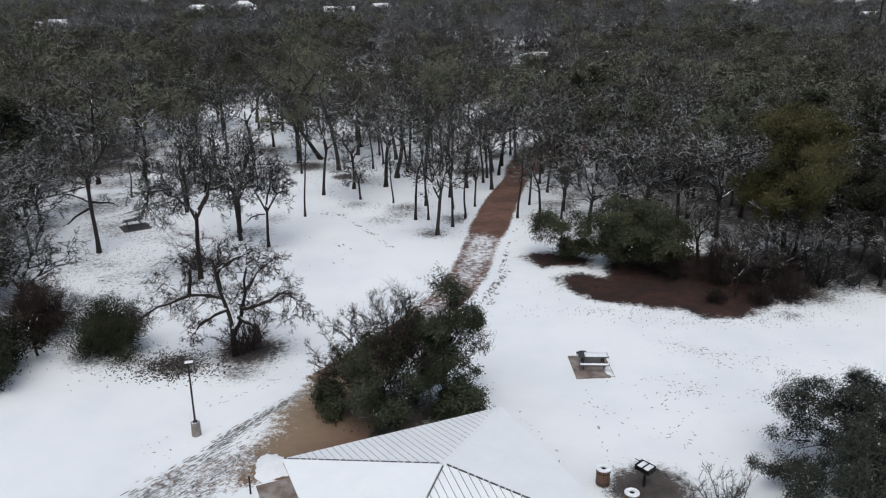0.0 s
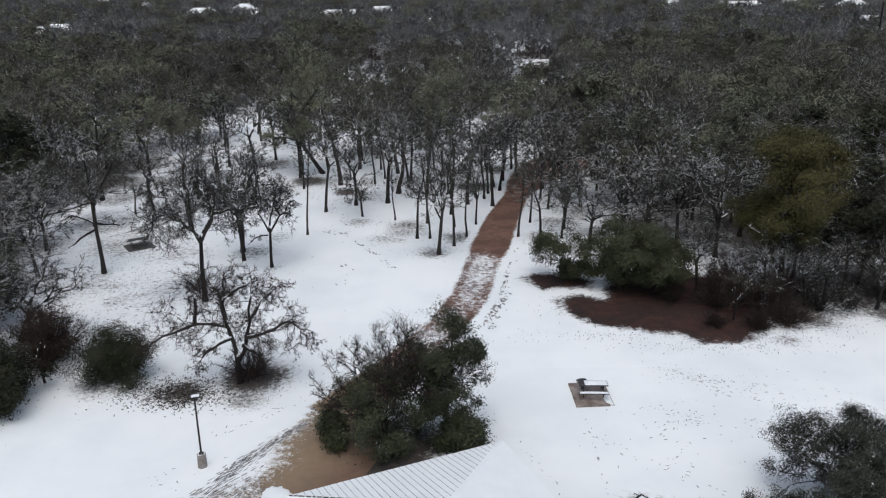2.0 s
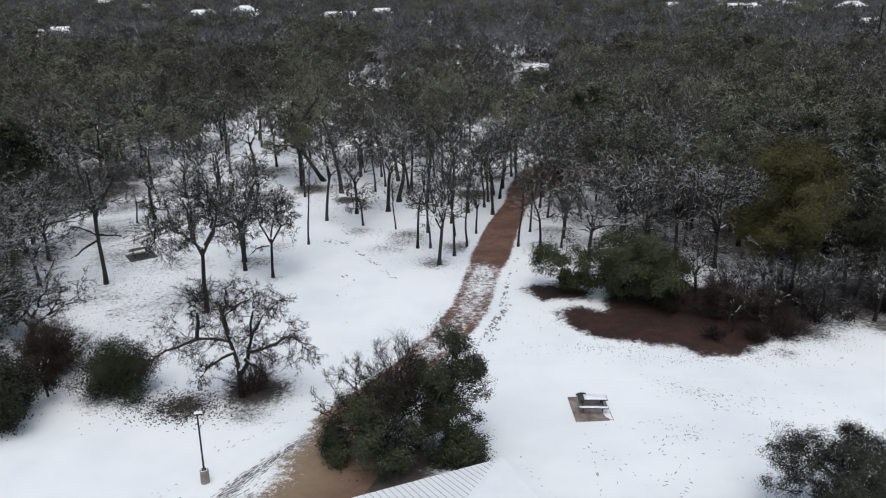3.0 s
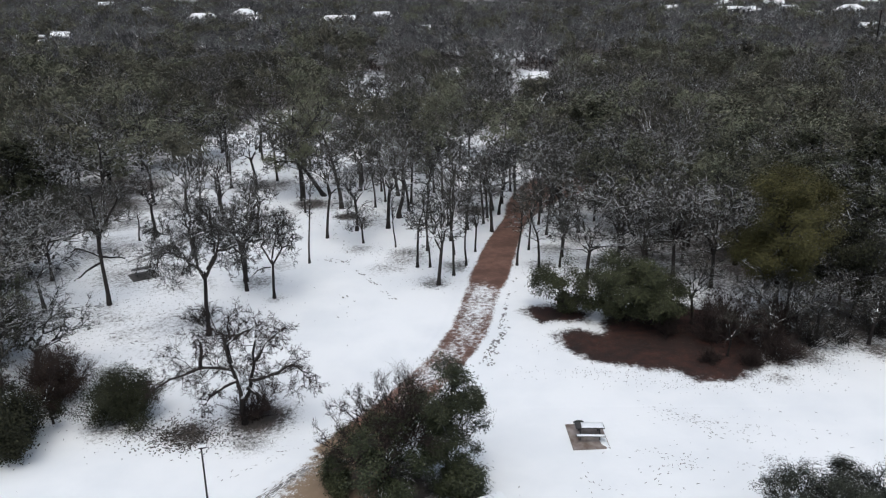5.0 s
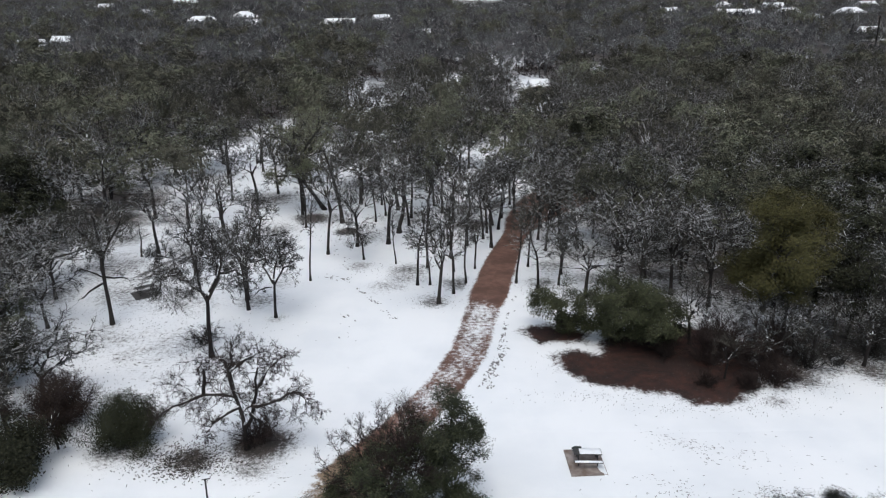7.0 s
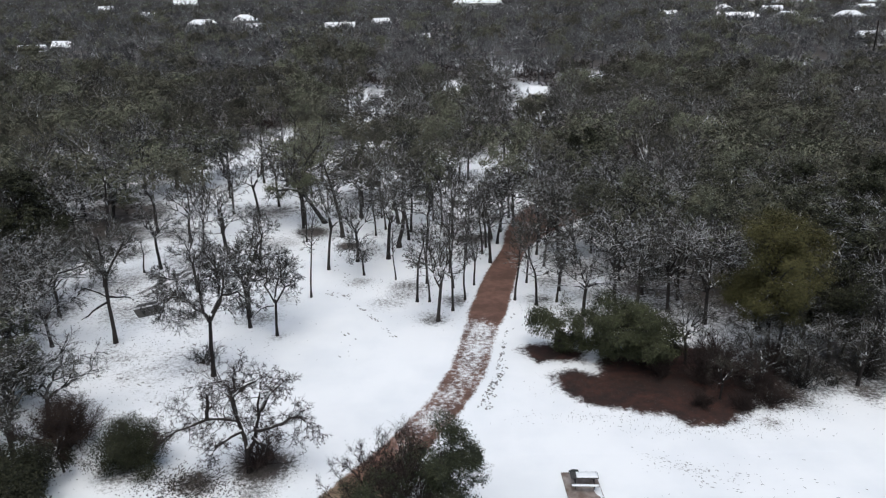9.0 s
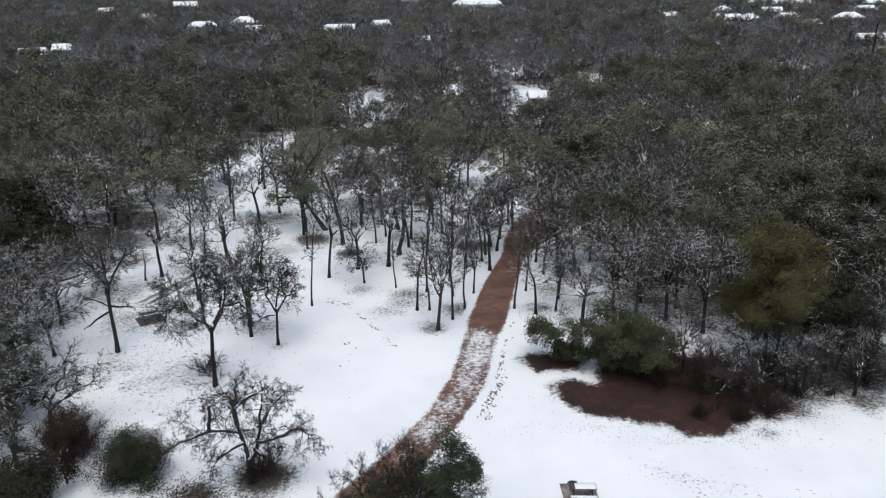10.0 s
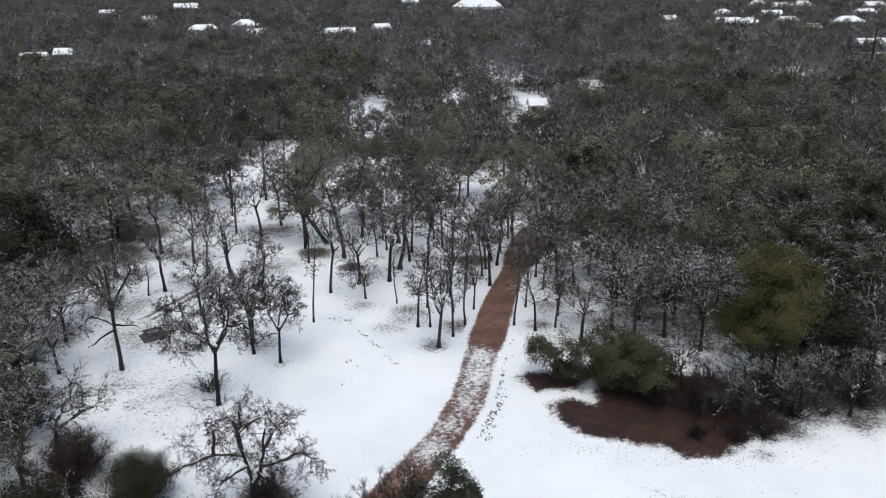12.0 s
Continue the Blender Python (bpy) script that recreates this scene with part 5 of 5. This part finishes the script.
def scatter(templates, rows):
    """Joined copies: rows of x, y, size, width, turn."""
    Vs, Ts, tones, n = [], [], [], 0
    for i, (x, y, s, w, a) in enumerate(rows):
        V, T, shade = templates[i % len(templates)]
        c, d = math.cos(a), math.sin(a)
        Vs.append(np.stack([(V[:, 0] * c - V[:, 1] * d) * w + x, (V[:, 0] * d + V[:, 1] * c) * w + y, V[:, 2] * s], 1))
        Ts.append(T + n)
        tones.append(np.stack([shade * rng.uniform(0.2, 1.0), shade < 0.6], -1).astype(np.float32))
        n += len(V)
    return np.concatenate(Vs), np.concatenate(Ts), np.concatenate(tones)


HOUSES_WEST = [  # x, y, width, depth, wall height, turn, siding, hip
    (34, 808, 60, 24, 7.5, 4, 1, 1), (-275, 884, 30, 16, 5.5, 10, 1, 0), (-137, 568, 20, 12, 4.6, -15, 0, 1), (-112, 492, 15, 9, 3.6, -8, 1, 0),
    (-39, 516, 12, 10, 4.6, 30, 1, 0), (-62, 490, 22, 9, 4, 5, 0, 0), (25, 213, 4.0, 4.2, 2.5, 4, 0, 0), (230, 678, 16, 12, 5, 20, 0, 1),
    (192, 551, 20, 11, 4.6, -12, 0, 0), (202, 542, 17, 11, 5, 14, 0, 1),
]
HOUSES_MID = [  # x, y, width, depth, wall height, turn, siding, hip
    (260, 652, 18, 11, 5, -6, 1, 0), (231, 552, 18, 11, 5, 30, 0, 0), (222, 493, 10, 9, 4.4, 10, 0, 0), (269, 546, 24, 12, 5, 10, 0, 1), (337, 659, 22, 12, 5, 25, 0, 0),
    (201, 383, 16, 9, 3.6, 5, 1, 0), (-171, 338, 12, 8, 4, 12, 0, 0), (367, 845, 26, 14, 5, 0, 0, 1), (334, 819, 22, 12, 5, 18, 0, 0), (338, 889, 22, 12, 5, -20, 0, 1),
]
HOUSES_EAST = [  # x, y, width, depth, wall height, turn, siding, hip
    (432, 830, 26, 12, 5, 12, 0, 0), (-42, 1048, 26, 14, 5, 0, 1, 0), (-316, 775, 16, 10, 5, 25, 0, 0), (-155, 529, 24, 10, 4, 6, 1, 1), (-168, 359, 9, 8, 4, 8, 0, 0),
    (166, 603, 14, 9, 4.5, 30, 1, 0), (-10, 395, 8, 7, 4, 0, 1, 0), (-238, 666, 14, 9, 4, 0, 0, 0),
]
HOUSES = HOUSES_WEST + HOUSES_MID + HOUSES_EAST
OPEN = [(x * k, y * k, w * 0.42 + 5.0) for x, y, w, d, h, a, sd, hp in HOUSES for k in (1.0, 0.985, 0.97)] + GLADES + [(167.7, 316, 9), (163.5, 308, 9), (159, 300, 9), (153, 289, 8)]


def woods(y0, y1, cell, share_green, slope=0.60):
    """Places of trees between two distances: bare ones and green ones."""
    bare_rows, green_rows = [], []
    y = y0
    while y < y1:
        half = slope * y + 12
        x = -half
        while x < half:
            px, py = x + rng.uniform(-0.45, 0.45) * cell, y + rng.uniform(-0.45, 0.45) * cell
            x += cell
            if any((px - a) ** 2 + (py - b) ** 2 < r * r for a, b, r in OPEN):
                continue
            if py < 146 and -48 < px < 10 and rng.random() < 0.62:
                continue
            if py < 150 and near_path(px, py)[0] < 2.6:
                continue
            g = noise.noise((px * 0.035, py * 0.035, 9.0)) + rng.uniform(-0.45, 0.45)
            s, w = rng.uniform(0.78, 1.2), rng.uniform(0.75, 1.15)
            (green_rows if g > share_green - (0.3 if px < -15 and py < 260 else (0.22 if px > 35 and py < 240 else 0.0)) else bare_rows).append((px, py, s, w, rng.uniform(0, 6.283)))
        y += cell
    return bare_rows, green_rows


bare_sets, green_sets = [], []
BANDS = [  # from, to, spacing, limbs, forks, twigs, twig radius, width of a crown
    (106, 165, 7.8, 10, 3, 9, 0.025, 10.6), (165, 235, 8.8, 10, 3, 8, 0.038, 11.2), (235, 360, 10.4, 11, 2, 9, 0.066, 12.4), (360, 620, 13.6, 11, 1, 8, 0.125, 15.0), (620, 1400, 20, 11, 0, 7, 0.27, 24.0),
]
for y0, y1, cell, limbs, forks, twigs, tr, wide in BANDS:
    b, g = woods(y0, y1, cell, 0.25)
    span = 0.36 if forks > 1 else (0.5 if forks else 0.75)
    wb = [joined(sprout(300 + i, 9.6, wide, 0.40, limbs, forks, twigs, 0.16, 1.55, 0.0, (0, 0), tr, (18, 92), False, None, 1, (16, 50), span, True)) for i in range(8)]
    wg = [joined(sprout(400 + i, 9.2, wide, 0.38, limbs, forks, 4, 0.16, 1.0, 0.0, (0, 0), tr, (18, 92), False, None, 1, (16, 50), span, True), (2, 0.25 + tr * 3, 0.40 + tr * 6.0, 0.2, 400 + i)) for i in range(6)]
    bare_sets.append(scatter(wb, b))
    green_sets.append(scatter(wg, g))


under_sets = []
for y0, y1, cell, tr in ((108, 180, 6.2, 0.03), (180, 300, 8.5, 0.06)):
    low_b, low_g = woods(y0, y1, cell, 0.27)
    models = [joined(sprout(500 + i, 3.4, 7.0, 0.12, 9, 1, 8, 0.18, 0.7, 0.0, (0, 0), tr, (20, 90), False, None, 1, (16, 50), 0.5, True)) for i in range(5)]
    under_sets.append(scatter(models, [row for row in low_b + low_g if not inside(row[0], row[1], [(-46, 100), (12, 100), (12, 140), (-46, 150)])]))


def wood_of(name, sets, material, label):
    n, Vs, Ts, tones = 0, [], [], []
    for V, T, k in sets:
        Vs.append(V)
        Ts.append(T + n)
        tones.append(k)
        n += len(V)
    me = mesh_np(name, np.concatenate(Vs), np.concatenate(Ts), material)
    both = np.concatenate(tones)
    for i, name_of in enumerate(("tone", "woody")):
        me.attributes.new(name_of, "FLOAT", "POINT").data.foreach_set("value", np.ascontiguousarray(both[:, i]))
    tagged(new(name, me), label, "woods", kind="stuff")


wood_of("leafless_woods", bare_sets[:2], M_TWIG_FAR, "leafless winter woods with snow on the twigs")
# bands beyond 235 m take the twig colour paled to stand for haze
wood_of("far_woods", bare_sets[2:], M_TWIG_HAZY, "distant leafless snowy winter woods, twig colour paled for haze")
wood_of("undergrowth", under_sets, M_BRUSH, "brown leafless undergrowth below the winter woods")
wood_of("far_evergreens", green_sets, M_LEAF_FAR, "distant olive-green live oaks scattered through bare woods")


# ---- far houses ----
def house(x, y, w, d, h, turn, siding, hip):
    w, d = (w, d) if w < 7 else (w * 0.8, d * 0.85)
    big = w > 35
    t = thing("building" if big else "house", "large pale distant building with a snowy hip roof" if big else ("small distant house with pale siding and a snowy roof" if siding else "small distant brown house with a snow-covered roof"), "building" if big else "house", "far houses")
    wall = M_WALL_B if siding else M_WALL
    part("wall", box(w, d, h + 0.3, (0, 0, -0.3), 0.02), wall, t)
    rise, o = d * 0.36, 0.5
    a, b = w / 2 + o, d / 2 + o
    k = a - b if hip else a
    k = max(k, 0.3)
    V = [(-a, -b, h), (a, -b, h), (a, b, h), (-a, b, h), (-k, 0, h + rise), (k, 0, h + rise)]
    V += [(vx, vy, vz + 0.22) for vx, vy, vz in V]
    F = [(6, 7, 11, 10), (8, 9, 10, 11), (7, 8, 11), (9, 6, 10), (0, 4, 5, 1), (2, 5, 4, 3), (1, 5, 2), (3, 4, 0), (0, 1, 7, 6), (1, 2, 8, 7), (2, 3, 9, 8), (3, 0, 6, 9)]
    attach("roof", mesh_of("roof", V, F, M_ROOFSNOW), t, "roof under snow")
    n = max(2, int(w / 4))
    for i in range(n):
        u = -w / 2 + w * (i + 0.5) / n
        for level in range(2 if h > 5 else 1):
            z = 1.0 + level * 2.8
            if i == n // 2 and level == 0:
                part("door", box(1.0, 0.08, 2.05, (u, -d / 2 - 0.03, 0.05), 0.01), M_TRIM, t)
                continue
            win = part("window", box(1.5, 0.08, 1.3, (u, -d / 2 - 0.03, z), 0.01), M_TRIM, t)
            part("pane", box(1.3, 0.03, 1.1, (u, -d / 2 - 0.08, z + 0.1), 0.005), M_PANE, win)
    if not big and w > 10:
        part("chimney", box(0.8, 0.8, rise + 1.2, (w * 0.22, 0.4, h), 0.02), M_WALL, t)
    t.matrix_basis = pose(x, y, 0, 0, 0, turn)
    return t


for row in HOUSES:
    house(*row)


def utility_pole(x, y, H):
    t = thing("utility_pole", "tall dark wooden utility pole above the woods", "utility pole")
    part("shaft", drum(0.30, 0.22, H + 0.3, (0, 0, -0.3), 14), M_BARK, t)
    for z in (H - 0.6, H - 1.8):
        bar = part("cross_arm", box(2.4, 0.12, 0.14, (0, 0.2, z), 0.01), M_WOOD, t)
        for u in (-1.05, -0.5, 0.5, 1.05):
            part("insulator", drum(0.05, 0.03, 0.16, (u, 0.2, z + 0.14), 10), M_TRIM, bar)
    t.matrix_basis = pose(x, y, 0, 0, 0, 25)
    return t


utility_pole(167.7, 316, 14.8)


# ---- marks in the snow ----
def footprints():
    """Trails of trodden marks: small ragged hollows where grass shows through."""
    r = random.Random(77)
    lawn = [  # ends x, y, how many, scatter
        ((8.3, 41.4), (8.2, 32.7), 18, 0.1), ((4.1, 38.8), (6.0, 33.7), 12, 0.15), ((14.0, 47.7), (18.2, 44.8), 34, 0.55), ((18.2, 44.8), (21.2, 44.7), 12, 0.4),
        ((16.0, 41.5), (12.5, 39.3), 14, 0.9), ((17.5, 40.9), (19.9, 40.2), 9, 0.2), ((3.0, 54.1), (4.0, 58.6), 60, 0.32), ((4.2, 58.0), (5.6, 69.5), 110, 0.32),
        ((5.2, 68.5), (7.6, 79.0), 30, 0.5), ((-13.6, 88.8), (-11.6, 84.2), 7, 0.4), ((-11.6, 84.2), (-9.4, 78.0), 12, 0.5), ((-10.9, 77.6), (-9.9, 76.6), 9, 0.28), ((-9.0, 74.8), (-8.2, 73.4), 8, 0.22), ((-7.6, 72.2), (-6.4, 70.4), 11, 0.2), ((-6.0, 69.4), (-4.4, 66.4), 9, 0.2),
        ((-9.6, 69.1), (-8.1, 62.2), 9, 0.4), ((-13.4, 78.2), (-9.8, 77.2), 12, 0.5),
    ]
    lane = [  # ends x, y, how many, scatter
        ((-13.4, 39.6), (-8.1, 44.5), 30, 0.2), ((-8.1, 44.5), (-6.2, 46.6), 10, 0.3), ((-15.9, 35.8), (-14.6, 35.3), 10, 0.5), ((-13.8, 33.4), (-12.4, 36.2), 30, 0.35),
        ((-12.4, 36.2), (-10.0, 40.4), 30, 0.3), ((-30.0, 62.0), (-22.0, 56.0), 30, 2.2), ((-26.0, 66.0), (-20.0, 64.0), 18, 1.6),
        ((-35.0, 76.0), (-28.0, 88.0), 50, 0.5), ((-38.0, 82.0), (-24.0, 98.0), 60, 0.9), ((22.0, 41.0), (15.0, 37.0), 14, 1.0),
        ((-32.8, 78.8), (-28.2, 91.1), 190, 0.14), ((-31.9, 78.1), (-27.3, 90.4), 180, 0.14), ((-44.9, 87.9), (-35.9, 107.5), 200, 0.7),
        ((-39.0, 78.0), (-31.0, 86.0), 60, 1.6),
    ]
    slope = [  # ends x, y, how many, scatter
        ((10.0, 36.0), (14.0, 42.0), 18, 1.6), ((-16.0, 29.0), (-10.6, 37.0), 260, 0.42), ((-14.6, 29.0), (-9.6, 35.2), 240, 0.6),
        ((-12.0, 36.0), (-8.4, 41.0), 180, 0.22), ((14.0, 47.0), (20.0, 44.5), 70, 0.9), ((14.5, 42.5), (13.0, 40.0), 40, 0.7), ((8.5, 40.0), (14.0, 34.0), 26, 0.4),
        ((19.0, 46.0), (26.0, 43.0), 50, 1.6), ((-11.0, 37.0), (-7.6, 42.6), 40, 0.2),
    ]
    lawn += [  # close groups of steps
        ((14.6, 47.4), (15.6, 46.9), 14, 0.25), ((16.2, 46.6), (17.6, 45.4), 46, 0.35), ((17.0, 45.0), (17.6, 43.6), 10, 0.18), ((19.6, 45.6), (20.4, 45.1), 8, 0.14), ((17.9, 41.0), (19.6, 40.4), 12, 0.10),
        ((19.6, 40.4), (20.6, 39.4), 6, 0.08), ((14.2, 41.6), (15.2, 40.4), 22, 0.3), ((12.0, 36.6), (14.0, 39.0), 9, 0.06), ((11.2, 42.5), (13.8, 42.0), 12, 0.4), ((21.0, 45.0), (21.6, 43.4), 5, 0.1),
    ]
    trails = lawn + lane + slope
    V, F = [], []
    for (x0, y0), (x1, y1), n, s in trails:
        a = math.atan2(y1 - y0, x1 - x0)
        for i in range(n):
            t = (i + r.uniform(-0.4, 0.4)) / n
            x, y = x0 + (x1 - x0) * t + r.gauss(0, s), y0 + (y1 - y0) * t + r.gauss(0, s)
            big = r.random() ** 2
            rx, ry = (0.04 + 0.12 * big, r.uniform(0.014, 0.03) + 0.022 * big) if n < 180 else (r.uniform(0.12, 0.34), r.uniform(0.02, 0.05))
            if y0 > 50:  # deeper steps out in the meadow
                rx, ry = rx * 2.3, ry * 2.8
            b = a + r.gauss(0, 0.5 if n < 180 else 0.16)
            base = len(V)
            z = land(x, y) + (0.022 if n < 180 else 0.048)
            V.append((x, y, z - 0.004))
            for k in range(9):
                u = 6.283 * k / 9
                q = r.uniform(0.35, 1.25)
                ex, ey = rx * q * math.cos(u), ry * q * math.sin(u)
                px, py = x + ex * math.cos(b) - ey * math.sin(b), y + ex * math.sin(b) + ey * math.cos(b)
                V.append((px, py, z - 0.001))
            for k in range(9):
                F.append((base, base + 1 + k, base + 1 + (k + 1) % 9))
    tagged(new("footprints", mesh_of("footprints", V, F, M_PRINT)), "trails of footprints trodden through thin snow", "footprints", kind="stuff")


footprints()


def ground_litter():
    """Tufts of dead stalks and leaves that stick out of the snow."""
    r = random.Random(78)
    V, F = [], []
    lawn = [  # centre x, y, spread, how many
        (-17.2, 44.6, 1.5, 1.0, 1600), (-13.2, 46.2, 1.6, 1.3, 300), (-21.9, 46.2, 2.2, 1.8, 160), (-27.5, 47.0, 2.6, 2.6, 220), (26.5, 54.5, 2.6, 1.8, 260),
        (33.0, 57.5, 3.6, 2.0, 300), (24.0, 51.3, 1.8, 0.8, 120), (-1.3, 71.2, 1.5, 0.9, 110), (-4.5, 80.0, 2.4, 1.4, 160), (12.0, 52.8, 3.5, 0.5, 160),
        (18.0, 50.9, 3.0, 0.5, 160), (-25.0, 62.0, 5.0, 4.0, 200), (-31, 66, 2.0, 1.5, 90), (10.0, 75.5, 2.4, 1.8, 120), (1.0, 74.8, 1.8, 1.4, 120),
        (-15.5, 96, 5, 4, 260),
    ]
    rest = [  # centre x, y, spread, how many
        (-30, 92, 5, 6, 260), (12.0, 57.5, 2.0, 1.3, 450), (18.5, 57.0, 2.6, 2.4, 700), (-26, 64, 6, 5, 500), (-33, 76, 4, 4, 260),
    ]
    spots = lawn + rest
    for cx, cy, sx, sy, n in spots:
        for _ in range(n):
            x, y = cx + r.gauss(0, sx), cy + r.gauss(0, sy)
            z = land(x, y)
            a, L, w = r.uniform(0, 6.283), r.uniform(0.03, 0.13), r.uniform(0.01, 0.028)
            if n > 1200:  # broad tufts
                L, w = L * 1.9, w * 1.9
            dx, dy = math.cos(a), math.sin(a)
            h = r.uniform(0.02, 0.1)
            b = len(V)
            V += [(x - dy * w, y + dx * w, z - 0.01), (x + dy * w, y - dx * w, z - 0.01), (x + dx * L, y + dy * L, z + h), (x + dx * L * 0.4, y + dy * L * 0.4, z + h * 0.9 + 0.02)]
            F += [(b, b + 1, b + 3), (b + 1, b + 2, b + 3), (b + 2, b, b + 3)]
    tagged(new("ground_litter", mesh_of("ground_litter", V, F, M_LITTER)), "dead stalks and leaves sticking out of the snow", "litter", kind="stuff")


ground_litter()


def fallen_log(points, radius, label):
    V, F = [], []
    line = [Vector((x, y, land(x, y) + z)) for x, y, z in points]
    tube(V, F, line, [radius * (1 - 0.15 * i) for i in range(len(line))], 7)
    tagged(new("fallen_branch", mesh_of("fallen_branch", V, F, M_BARK, True)), label, "branch")


fallen_log([(-46.2, 82.4, 0.06), (-45.0, 84.5, 0.12), (-43.5, 86.3, 0.10), (-42.3, 88.8, 0.12), (-41.3, 90.8, 0.05)], 0.16, "long dark fallen branch lying on snow")
